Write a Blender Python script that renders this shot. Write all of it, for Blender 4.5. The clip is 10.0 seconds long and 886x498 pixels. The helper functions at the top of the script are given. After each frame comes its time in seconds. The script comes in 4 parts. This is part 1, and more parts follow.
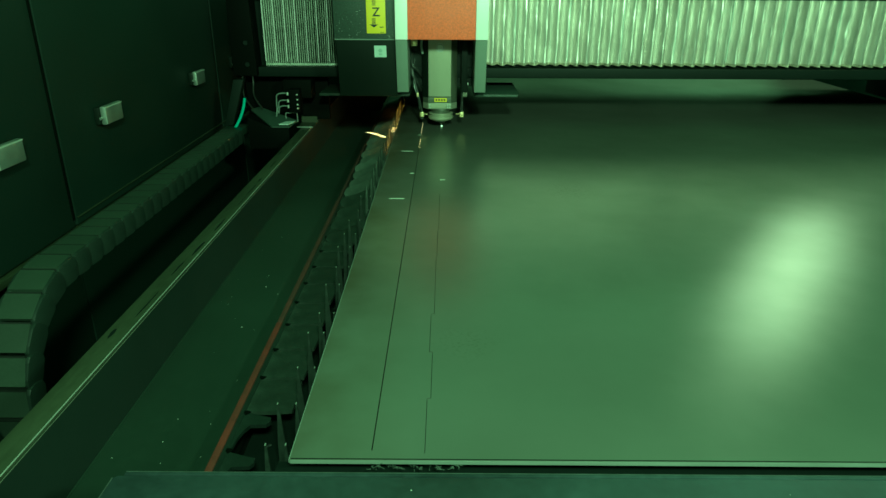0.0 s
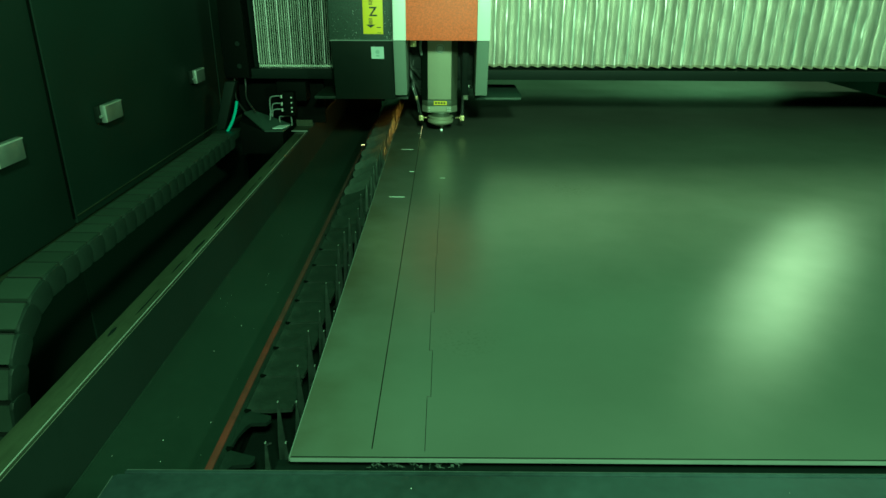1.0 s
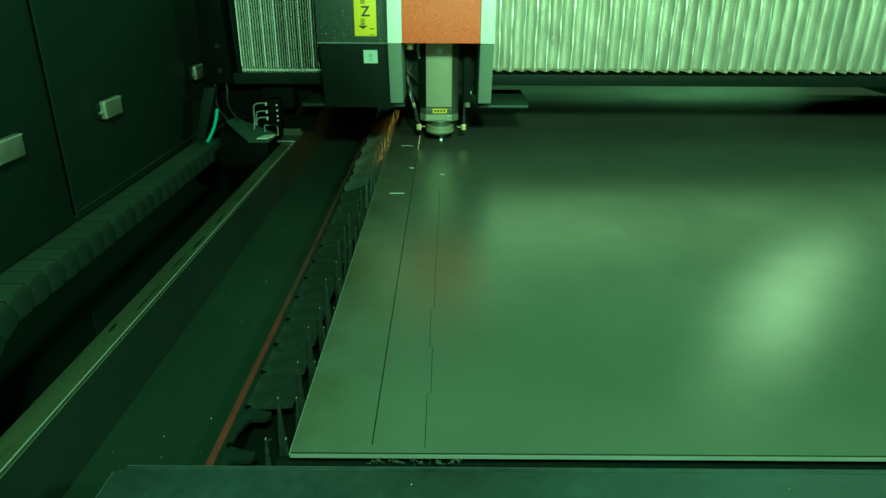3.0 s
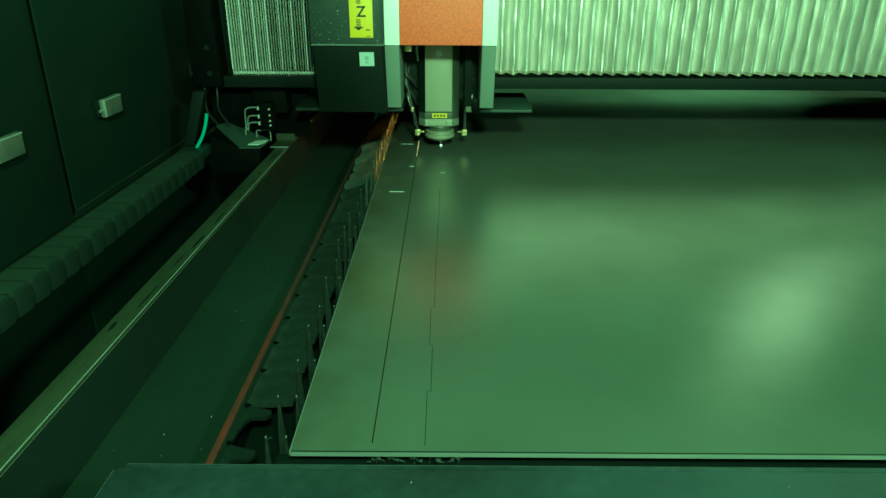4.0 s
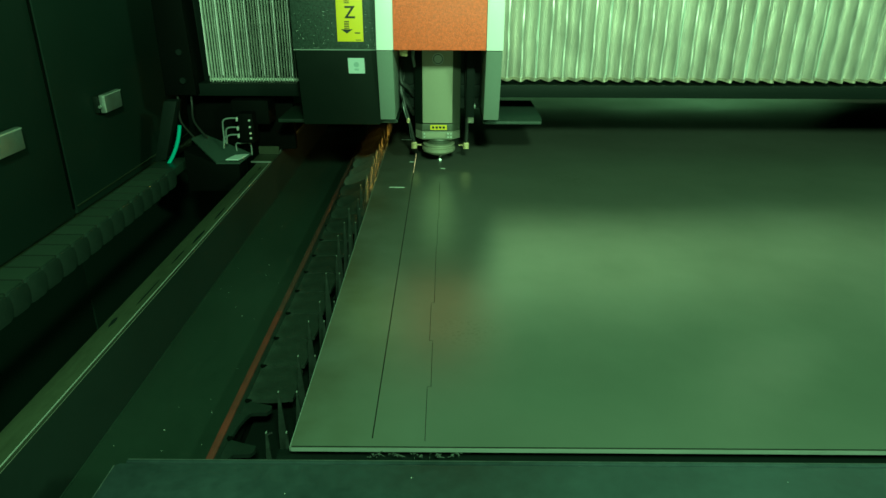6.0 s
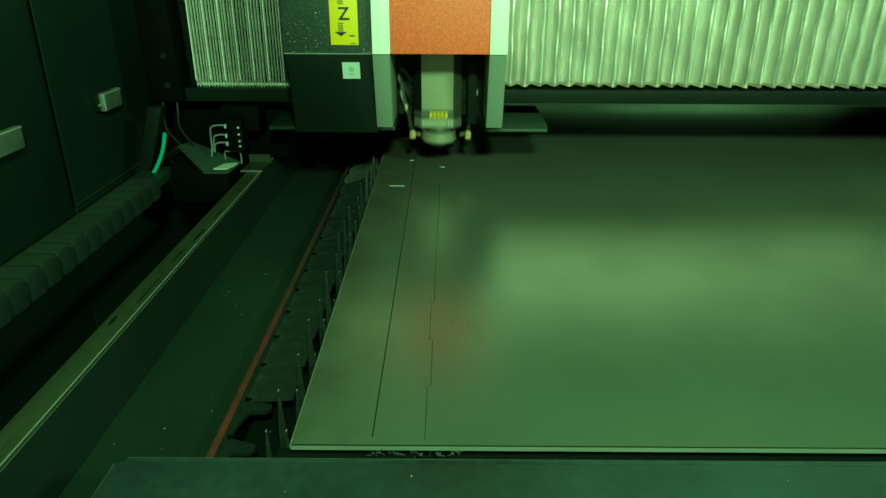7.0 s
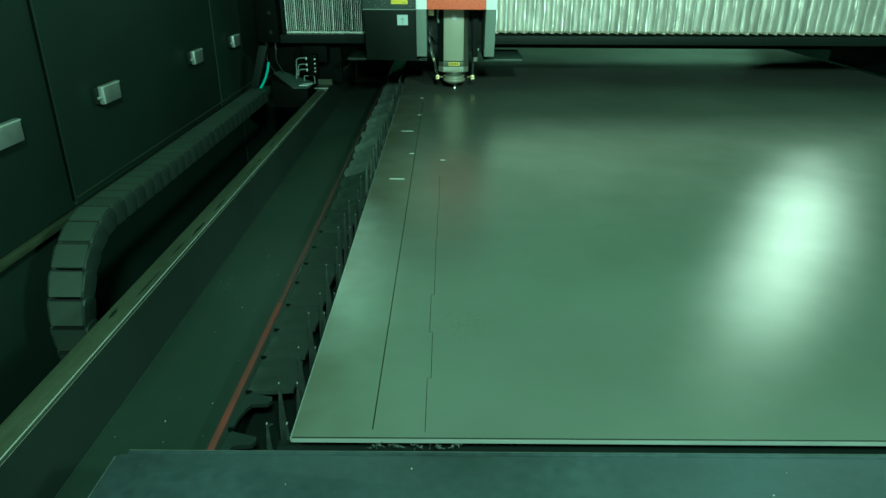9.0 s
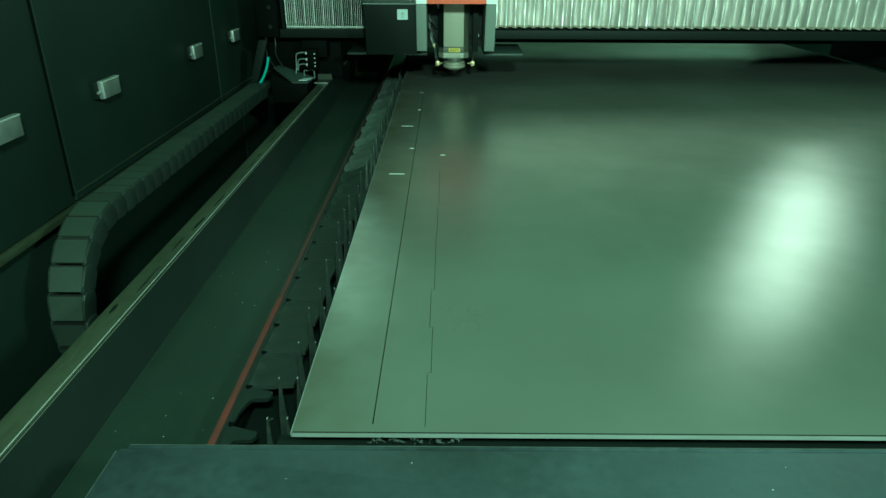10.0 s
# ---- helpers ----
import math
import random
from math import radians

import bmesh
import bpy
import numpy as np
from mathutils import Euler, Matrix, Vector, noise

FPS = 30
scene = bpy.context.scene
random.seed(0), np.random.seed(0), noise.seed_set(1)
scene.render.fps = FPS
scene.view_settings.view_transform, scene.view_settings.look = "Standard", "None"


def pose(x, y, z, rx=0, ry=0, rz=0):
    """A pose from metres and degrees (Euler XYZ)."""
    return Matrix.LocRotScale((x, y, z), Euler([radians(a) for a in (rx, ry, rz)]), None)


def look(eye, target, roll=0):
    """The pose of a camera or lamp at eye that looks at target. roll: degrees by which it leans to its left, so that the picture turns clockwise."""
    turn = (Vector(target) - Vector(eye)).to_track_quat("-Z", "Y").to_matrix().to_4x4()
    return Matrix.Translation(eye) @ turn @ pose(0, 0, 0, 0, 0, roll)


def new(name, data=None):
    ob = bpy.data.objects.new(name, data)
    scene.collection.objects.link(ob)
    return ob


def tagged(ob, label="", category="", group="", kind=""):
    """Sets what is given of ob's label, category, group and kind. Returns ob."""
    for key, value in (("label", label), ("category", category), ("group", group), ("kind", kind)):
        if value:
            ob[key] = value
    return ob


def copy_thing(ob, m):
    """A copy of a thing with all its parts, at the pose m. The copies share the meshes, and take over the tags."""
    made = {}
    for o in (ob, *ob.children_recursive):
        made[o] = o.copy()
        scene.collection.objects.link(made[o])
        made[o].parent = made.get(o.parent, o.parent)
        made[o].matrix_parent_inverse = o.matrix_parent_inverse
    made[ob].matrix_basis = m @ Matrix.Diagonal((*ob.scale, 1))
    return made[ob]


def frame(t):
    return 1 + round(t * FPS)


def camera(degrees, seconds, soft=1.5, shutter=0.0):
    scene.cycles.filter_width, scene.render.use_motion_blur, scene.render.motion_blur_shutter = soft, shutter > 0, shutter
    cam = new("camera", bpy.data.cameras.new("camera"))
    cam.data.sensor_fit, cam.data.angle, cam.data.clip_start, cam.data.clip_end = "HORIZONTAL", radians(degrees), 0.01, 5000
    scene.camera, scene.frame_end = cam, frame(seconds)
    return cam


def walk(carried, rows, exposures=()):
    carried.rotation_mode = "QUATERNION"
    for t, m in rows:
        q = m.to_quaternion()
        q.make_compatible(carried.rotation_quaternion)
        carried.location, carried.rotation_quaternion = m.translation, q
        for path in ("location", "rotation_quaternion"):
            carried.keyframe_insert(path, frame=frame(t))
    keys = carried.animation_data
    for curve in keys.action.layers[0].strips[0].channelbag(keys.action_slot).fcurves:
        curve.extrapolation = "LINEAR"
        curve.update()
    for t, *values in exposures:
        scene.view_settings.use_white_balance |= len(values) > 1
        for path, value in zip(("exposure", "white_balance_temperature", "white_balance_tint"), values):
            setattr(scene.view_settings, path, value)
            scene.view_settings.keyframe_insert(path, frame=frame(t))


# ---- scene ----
# Axes: x across the machine, y into it, z up. The sheet's top is at z 0.85.
cam = camera(67, 10.0, soft=1.5, shutter=0.5)
PITCH = ((0, 0), (0.5, 2), (1, 3), (1.5, 3), (2, 3.5), (2.5, 7.5), (2.7, 8.5), (3.3, 10.5), (4, 12.5), (4.5, 16), (5, 17.5), (5.5, 19),
         (6.3, 21), (7, 23), (7.5, 26.5), (8, 33), (8.5, 36.5), (9, 35.5), (9.5, 39.5), (10, 44.5))
EYE = pose(0, 0, 1.55, 0, 0, 0.1)
walk(cam, [(t, EYE @ pose(0, 0, 0, 67.9 - d * 0.04696) @ pose(0, 0, 0, 0, 0, 0.3)) for t, d in PITCH],
     exposures=[(0, 0.0, 7200, -92), (2.5, 0.0, 7200, -101), (4.0, 0.05, 7100, -99), (4.5, 0.13, 6700, -86), (5.5, -0.1, 6900, -88), (7.0, -0.25, 10000, -98), (7.5, -0.18, 7900, -101), (7.8, 0.0, 6700, -62), (8.0, 0.31, 6300, -74), (8.3, 0.34, 5200, -56),
                (9.2, 0.34, 5100, -54), (9.5, 0.36, 6300, -46), (9.8, 0.34, 5400, -50), (10, 0.34, 5250, -50)])

# ---- light ----
world = bpy.data.worlds.new("world")
scene.world = world
world.use_nodes = True
world.node_tree.nodes["Background"].inputs["Color"].default_value = (0.57, 1.0, 0.58, 1)
world.node_tree.nodes["Background"].inputs["Strength"].default_value = 0.26


def lamp(name, eye, target, sx, sy, watts, colour=(0.82, 1.0, 0.84)):
    data = bpy.data.lights.new(name, "AREA")
    data.shape, data.size, data.size_y, data.energy, data.color = "RECTANGLE", sx, sy, watts, colour
    ob = new(name, data)
    ob.matrix_world = look(eye, target)
    return ob


rear = lamp("lamp_rear_right", (2.64, 4.75, 2.29), (1.3, 2.0, 0.85), 0.36, 0.82, 11.5, (1.0, 0.87, 0.88))
rear.matrix_world = pose(2.64, 4.75, 2.29, -25, 0, -14)
lamp("lamp_rear_left", (-0.86, 4.75, 2.22), (-0.3, 2.0, 0.85), 0.22, 0.26, 3.5, (0.9, 1.0, 0.9))
# fill light added so the end wall shows bright in the sheet
lamp("fill_rear_wall", (2.9, 6.6, 2.3), (2.9, 7.5, 1.2), 1.3, 0.2, 21)
lamp("lamp_front_right", (1.9, -0.7, 2.6), (1.3, 3.2, 2.0), 0.3, 0.2, 76, (0.92, 1.0, 0.9))
lamp("lamp_front_left", (0.25, -0.8, 2.5), (0.0, 3.2, 2.9), 0.25, 0.2, 105, (0.92, 1.0, 0.9))


# ---- materials ----
def material(name, colour, rough=0.5, metal=0.0, vary=0.25, scale=3.0, fine=60.0, bump=0.15, rvary=0.12, stretch=(1, 1, 1), emit=0.0,
             second=None, object_random=0.0, spec=0.5):
    """Colour and gloss that vary at two sizes, with a fine relief."""
    m = bpy.data.materials.new(name)
    m.use_nodes = True
    nt = m.node_tree
    n, link = nt.nodes, nt.links.new
    bsdf = n["Principled BSDF"]
    bsdf.inputs["Metallic"].default_value = metal
    bsdf.inputs["Specular IOR Level"].default_value = spec
    tex = n.new("ShaderNodeTexCoord")
    mp = n.new("ShaderNodeMapping")
    mp.inputs["Scale"].default_value = stretch
    link(tex.outputs["Object"], mp.inputs["Vector"])
    big, small = n.new("ShaderNodeTexNoise"), n.new("ShaderNodeTexNoise")
    big.inputs["Scale"].default_value, small.inputs["Scale"].default_value = scale, fine
    big.inputs["Detail"].default_value, small.inputs["Detail"].default_value = 5, 3
    for t in (big, small):
        link(mp.outputs["Vector"], t.inputs["Vector"])
    add = n.new("ShaderNodeMath")
    add.operation = "MULTIPLY_ADD"
    link(small.outputs["Fac"], add.inputs[0])
    add.inputs[1].default_value = 0.35
    link(big.outputs["Fac"], add.inputs[2])
    ramp = n.new("ShaderNodeMapRange")
    ramp.inputs["From Min"].default_value, ramp.inputs["From Max"].default_value = 0.45, 0.9
    link(add.outputs[0], ramp.inputs["Value"])
    mix = n.new("ShaderNodeMix")
    mix.data_type = "RGBA"
    dark = second or tuple(c * (1 - vary) for c in colour)
    mix.inputs["A"].default_value, mix.inputs["B"].default_value = (*dark, 1), (*colour, 1)
    link(ramp.outputs["Result"], mix.inputs["Factor"])
    out = mix.outputs["Result"]
    if object_random:
        info = n.new("ShaderNodeObjectInfo")
        hsv = n.new("ShaderNodeHueSaturation")
        mr = n.new("ShaderNodeMapRange")
        mr.inputs["To Min"].default_value, mr.inputs["To Max"].default_value = 1 - object_random, 1 + object_random
        link(info.outputs["Random"], mr.inputs["Value"])
        link(mr.outputs["Result"], hsv.inputs["Value"])
        link(out, hsv.inputs["Color"])
        out = hsv.outputs["Color"]
    link(out, bsdf.inputs["Base Color"])
    rr = n.new("ShaderNodeMapRange")
    rr.inputs["To Min"].default_value, rr.inputs["To Max"].default_value = max(0.02, rough - rvary), min(1, rough + rvary)
    link(add.outputs[0], rr.inputs["Value"])
    link(rr.outputs["Result"], bsdf.inputs["Roughness"])
    if bump:
        bp = n.new("ShaderNodeBump")
        bp.inputs["Strength"].default_value, bp.inputs["Distance"].default_value = bump, 0.002
        link(small.outputs["Fac"], bp.inputs["Height"])
        link(bp.outputs["Normal"], bsdf.inputs["Normal"])
    if emit:
        bsdf.inputs["Emission Color"].default_value = (*colour, 1)
        bsdf.inputs["Emission Strength"].default_value = emit
    return m


def sheet_steel():
    """Mill-finish plate: a dull oxide skin with a soft mirror over it, cloudy, with a few rubbed stains."""
    m = bpy.data.materials.new("mill_scale_steel")
    m.use_nodes = True
    nt = m.node_tree
    n, link = nt.nodes, nt.links.new
    n.remove(n["Principled BSDF"])
    tex = n.new("ShaderNodeTexCoord")

    def noise_at(scale, detail, stretch=(1, 1, 1)):
        mp, t = n.new("ShaderNodeMapping"), n.new("ShaderNodeTexNoise")
        mp.inputs["Scale"].default_value = stretch
        t.inputs["Scale"].default_value, t.inputs["Detail"].default_value = scale, detail
        link(tex.outputs["Object"], mp.inputs["Vector"])
        link(mp.outputs["Vector"], t.inputs["Vector"])
        return t.outputs["Fac"]

    def ranged(value, a, b, lo, hi):
        r = n.new("ShaderNodeMapRange")
        for key, v in (("From Min", a), ("From Max", b), ("To Min", lo), ("To Max", hi)):
            r.inputs[key].default_value = v
        link(value, r.inputs["Value"])
        return r.outputs["Result"]

    cloud, grain, speck = noise_at(1.7, 4), noise_at(9.0, 5, (1, 0.4, 1)), noise_at(150, 2)
    tint = n.new("ShaderNodeMix")
    tint.data_type = "RGBA"
    tint.inputs["A"].default_value, tint.inputs["B"].default_value = (0.115, 0.119, 0.103, 1), (0.155, 0.16, 0.142, 1)
    link(ranged(cloud, 0.2, 0.8, 0, 1), tint.inputs["Factor"])

    def rubbed(x, y, r):
        """A spot of handling marks round one point of the sheet."""
        off = n.new("ShaderNodeVectorMath")
        off.operation = "DISTANCE"
        off.inputs[1].default_value = (x, y, 0.85)
        link(tex.outputs["Object"], off.inputs[0])
        return ranged(off.outputs["Value"], r * 0.2, r, 1, 0)

    spots = n.new("ShaderNodeMath")
    spots.operation = "MAXIMUM"
    link(rubbed(0.045, 1.21, 0.085), spots.inputs[0])
    link(rubbed(0.44, 2.28, 0.14), spots.inputs[1])
    stain = n.new("ShaderNodeMath")
    stain.operation = "MULTIPLY"
    link(spots.outputs[0], stain.inputs[0])
    link(ranged(speck, 0.53, 0.64, 0, 1), stain.inputs[1])
    spotted = n.new("ShaderNodeMix")
    spotted.data_type = "RGBA"
    spotted.inputs["B"].default_value = (0.082, 0.075, 0.052, 1)
    link(tint.outputs["Result"], spotted.inputs["A"])
    xyz, rim = n.new("ShaderNodeSeparateXYZ"), n.new("ShaderNodeMath")
    link(tex.outputs["Object"], xyz.inputs[0])
    rim.operation = "MULTIPLY"
    link(ranged(xyz.outputs["X"], -0.24, -0.05, 1, 0), rim.inputs[0])
    link(ranged(noise_at(7.0, 5), 0.35, 0.68, 0.25, 0.95), rim.inputs[1])
    half = n.new("ShaderNodeMath")
    half.operation = "MULTIPLY"
    link(stain.outputs[0], half.inputs[0])
    half.inputs[1].default_value = 0.4
    both = n.new("ShaderNodeMath")
    both.operation = "ADD"
    both.use_clamp = True
    link(half.outputs[0], both.inputs[0])
    link(rim.outputs[0], both.inputs[1])
    link(both.outputs[0], spotted.inputs["Factor"])
    dull, shine = n.new("ShaderNodeBsdfDiffuse"), n.new("ShaderNodeBsdfAnisotropic")
    shine.distribution = "BECKMANN"
    grain_way = n.new("ShaderNodeCombineXYZ")
    grain_way.inputs["Y"].default_value = 1.0
    link(grain_way.outputs[0], shine.inputs["Tangent"])
    shine.inputs["Anisotropy"].default_value = 0.2
    link(spotted.outputs["Result"], dull.inputs["Color"])
    sheen, worn = n.new("ShaderNodeMix"), n.new("ShaderNodeMix")
    sheen.data_type = worn.data_type = "RGBA"
    sheen.inputs["A"].default_value, sheen.inputs["B"].default_value = (0.30, 0.31, 0.275, 1), (0.51, 0.52, 0.48, 1)
    link(ranged(noise_at(3.2, 6), 0.15, 0.85, 0, 1), sheen.inputs["Factor"])
    link(sheen.outputs["Result"], worn.inputs["A"])
    worn.inputs["B"].default_value = (0.27, 0.275, 0.25, 1)
    link(both.outputs[0], worn.inputs["Factor"])
    link(worn.outputs["Result"], shine.inputs["Color"])
    link(ranged(grain, 0.15, 0.85, 0.282, 0.318), shine.inputs["Roughness"])
    bp = n.new("ShaderNodeBump")
    bp.inputs["Strength"].default_value, bp.inputs["Distance"].default_value = 0.2, 0.001
    streak, turned_way = n.new("ShaderNodeTexNoise"), n.new("ShaderNodeMapping")
    turned_way.inputs["Rotation"].default_value = (0, 0, radians(-52))
    turned_way.inputs["Scale"].default_value = (0.5, 3.0, 1)
    streak.inputs["Scale"].default_value, streak.inputs["Detail"].default_value = 2.0, 1
    link(tex.outputs["Object"], turned_way.inputs["Vector"])
    link(turned_way.outputs["Vector"], streak.inputs["Vector"])
    wavy = n.new("ShaderNodeMath")
    wavy.operation = "ADD"
    link(noise_at(6.5, 5, (1, 0.6, 1)), wavy.inputs[0])
    link(streak.outputs["Fac"], wavy.inputs[1])
    link(wavy.outputs[0], bp.inputs["Height"])
    link(bp.outputs["Normal"], shine.inputs["Normal"])
    mix = n.new("ShaderNodeMixShader")
    link(ranged(cloud, 0.2, 0.8, 0.50, 0.41), mix.inputs["Fac"])
    link(dull.outputs[0], mix.inputs[1])
    link(shine.outputs[0], mix.inputs[2])
    link(mix.outputs[0], n["Material Output"].inputs["Surface"])
    return m


SHEET = sheet_steel()
MARK = material("scribed_bright_steel", (0.75, 0.78, 0.72), 0.55, 0.2, 0.1, 20, 200, 0)
EDGE = material("cut_steel_edge", (0.27, 0.30, 0.27), 0.4, 0.25, 0.2, 10, 120, 0.1, stretch=(1, 6, 6))
# the dark colours carry a green tint that stands for haze
BLACK = material("black_painted_steel", (0.008, 0.0115, 0.0095), 0.5, 0.0, 0.35, 2.0, 90, 0.08, spec=0.15)
DOOR = material("black_door_paint", (0.0125, 0.0207, 0.0158), 0.55, 0.0, 0.3, 1.5, 110, 0.06, spec=0.2)
BED = material("dark_oiled_bed_steel", (0.020, 0.030, 0.0215), 0.42, 0.0, 0.35, 2.2, 70, 0.05, 0.1)
SKIRT = material("black_oily_skirt", (0.0155, 0.0215, 0.0185), 0.38, 0.0, 0.35, 2.2, 70, 0.05, 0.08)
RAIL = material("worn_rail_steel", (0.050, 0.058, 0.034), 0.45, 0.2, 0.6, 4, 60, 0.1, 0.15, stretch=(2, 0.5, 2))
BRIGHT = material("bright_ground_steel", (0.6, 0.62, 0.58), 0.35, 0.4, 0.2, 8, 90, 0.05)
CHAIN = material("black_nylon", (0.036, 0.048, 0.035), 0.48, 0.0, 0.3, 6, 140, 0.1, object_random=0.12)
CHAIN_SIDE = material("darker_side_nylon", (0.02, 0.027, 0.022), 0.4, 0.0, 0.3, 6, 140, 0.1, object_random=0.12)
CHAIN_DARK = material("dark_nylon_seam", (0.006, 0.008, 0.006), 0.6, 0.0, 0.2, 6, 140, 0)
RED_BAR = material("scuffed_red_paint", (0.10, 0.019, 0.013), 0.6, 0.0, 0.5, 14, 70, 0.2, second=(0.055, 0.02, 0.014))
SLAT = material("grey_slag_crust", (0.078, 0.092, 0.078), 0.6, 0.0, 0.4, 30, 160, 0.5, object_random=0.2, spec=0.2)
COVER = material("green_grey_cover_paint", (0.05, 0.068, 0.056), 0.45, 0.0, 0.3, 4, 90, 0.05)
PLATE = material("dark_scaled_plate", (0.023, 0.030, 0.024), 0.6, 0.0, 0.5, 30, 160, 0.4, object_random=0.2, spec=0.3)
RUBBED = material("rubbed_plate_edge", (0.10, 0.115, 0.105), 0.45, 0.2, 0.5, 25, 120, 0.1)
MID_RED = material("darker_red_paint", (0.052, 0.018, 0.013), 0.6, 0.0, 0.5, 14, 70, 0.2, second=(0.03, 0.016, 0.012))
FAR_RED = material("darkest_red_paint", (0.03, 0.017, 0.013), 0.6, 0.0, 0.5, 9, 70, 0.2)
COMB = material("dull_comb_steel", (0.0105, 0.0155, 0.0125), 0.45, 0.0, 0.35, 16, 120, 0.2, object_random=0.15)
# slag and the shade between the slats in one dark colour
DARK_SLAG = material("shaded_slag_steel", (0.012, 0.016, 0.0135), 0.7, 0.0, 0.5, 20, 140, 0.6, object_random=0.2)
FRONT = material("scratched_blue_grey_steel", (0.074, 0.098, 0.102), 0.42, 0.4, 0.6, 3.2, 60, 0.1, 0.2)
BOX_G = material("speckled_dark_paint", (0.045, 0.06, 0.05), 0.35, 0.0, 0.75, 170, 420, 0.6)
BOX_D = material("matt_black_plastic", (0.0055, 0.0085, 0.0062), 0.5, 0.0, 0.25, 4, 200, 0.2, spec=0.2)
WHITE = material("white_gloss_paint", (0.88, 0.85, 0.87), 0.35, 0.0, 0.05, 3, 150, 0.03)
GREY = material("light_grey_tone", (0.20, 0.222, 0.198), 0.42, 0.0, 0.1, 3, 150, 0.03)
ORANGE = material("orange_hammertone_paint", (0.80, 0.145, 0.07), 0.36, 0.0, 0.38, 130, 380, 0.9)
HEAD = material("satin_aluminium", (0.33, 0.32, 0.25), 0.42, 0.25, 0.1, 5, 160, 0.03)
HEAD_S = material("grey_anodised_aluminium", (0.25, 0.25, 0.2), 0.4, 0.3, 0.15, 5, 160, 0.03)
HEAD_G = material("grey_green_aluminium", (0.09, 0.095, 0.072), 0.4, 0.2, 0.2, 5, 160, 0.03)
HEAD_D = material("dark_copper", (0.12, 0.08, 0.05), 0.45, 0.5, 0.2, 30, 200, 0.05)
BRASS = material("tarnished_brass", (0.6, 0.5, 0.3), 0.35, 0.8, 0.2, 30, 200, 0.05)
YELLOW = material("yellow_label", (0.74, 0.58, 0.06), 0.5, 0.0, 0.06, 8, 100, 0)
INK = material("black_ink", (0.015, 0.015, 0.015), 0.5, 0.0, 0.1, 8, 100, 0)
PALE = material("pale_label", (0.52, 0.58, 0.56), 0.5, 0.0, 0.06, 8, 100, 0)
# near-black; the dark under the gantry end is put into this colour
INK_B = material("deep_black_tone", (0.0016, 0.0024, 0.0018), 0.65, 0.0, 0.3, 6, 100, 0.1, spec=0.06)
INK_G = material("grey_ink", (0.35, 0.42, 0.4), 0.5, 0.0, 0.1, 8, 100, 0)
CYAN = material("turquoise_hose", (0.03, 0.45, 0.36), 0.35, 0.0, 0.15, 8, 100, 0.05)
CABLE = material("black_rubber", (0.02, 0.022, 0.02), 0.45, 0.0, 0.2, 8, 100, 0.05)
PIPE = material("clear_plastic_tube", (0.19, 0.215, 0.20), 0.3, 0.0, 0.1, 8, 100, 0)
BELLOWS = material("silver_coated_fabric", (0.80, 0.76, 0.72), 0.36, 0.8, 0.25, 22, 90, 0.6, 0.1, stretch=(1.0, 1.0, 0.22))
HEM = material("stained_bellows_hem", (0.55, 0.50, 0.40), 0.5, 0.3, 0.5, 40, 140, 0.4, 0.1)
# separate tone of the same fabric for the differently shaded left bellows
BELLOWS_D = material("left_bellows_fabric", (0.70, 0.72, 0.65), 0.42, 0.3, 0.3, 30, 140, 0.45, 0.1, stretch=(0.25, 0.25, 1.0))
STITCH = material("bright_fold_rod", (0.68, 0.71, 0.66), 0.4, 0.2, 0.1, 8, 100, 0)
LATCH = material("brushed_nickel", (0.42, 0.45, 0.42), 0.36, 0.8, 0.25, 12, 120, 0.08)
WALL_L = material("light_grey_reflector", (0.5, 0.53, 0.5), 0.6, 0.0, 0.1, 2, 90, 0.05)
CONCRETE = material("dusty_concrete", (0.12, 0.12, 0.115), 0.8, 0.0, 0.3, 2, 40, 0.3)
SPARK = material("white_hot_spark", (1.0, 0.56, 0.40), 0.5, 0.0, 0.0, 5, 50, 0, emit=9)
KERF_LIGHT = material("pale_orange_kerf_light", (1.0, 0.62, 0.5), 0.5, 0.0, 0.0, 5, 50, 0, emit=1.0)
EMBER = material("orange_hot_spark", (1.0, 0.36, 0.14), 0.5, 0.0, 0.0, 5, 50, 0, emit=150)
DOT = material("laser_glow", (0.9, 1.0, 0.9), 0.5, 0.0, 0.0, 5, 50, 0, emit=1.4)


# ---- mesh tools ----
def box(bm, x0, x1, y0, y1, z0, z1, bevel=0.0):
    made = bmesh.ops.create_cube(bm, size=1)["verts"]
    for v in made:
        v.co = Vector((x0 + (v.co.x + 0.5) * (x1 - x0), y0 + (v.co.y + 0.5) * (y1 - y0), z0 + (v.co.z + 0.5) * (z1 - z0)))
    if bevel:
        edges = {e for v in made for e in v.link_edges}
        bmesh.ops.bevel(bm, geom=list(edges), offset=bevel, segments=2, profile=0.6, affect="EDGES")


def prism(bm, outline, axis, a, b, bevel=0.0):
    """A closed outline pulled along an axis from a to b. The outline is in the other two axes, in their order."""
    def at(p, k):
        q = list(p)
        q.insert("xyz".index(axis), k)
        return bm.verts.new(q)
    lo, hi = [at(p, a) for p in outline], [at(p, b) for p in outline]
    faces = [bm.faces.new(lo), bm.faces.new(hi)]
    for i in range(len(lo)):
        j = (i + 1) % len(lo)
        faces.append(bm.faces.new((lo[i], lo[j], hi[j], hi[i])))
    bmesh.ops.recalc_face_normals(bm, faces=faces)
    if bevel:
        bmesh.ops.bevel(bm, geom=list({e for f in faces for e in f.edges}), offset=bevel, segments=2, profile=0.6, affect="EDGES")


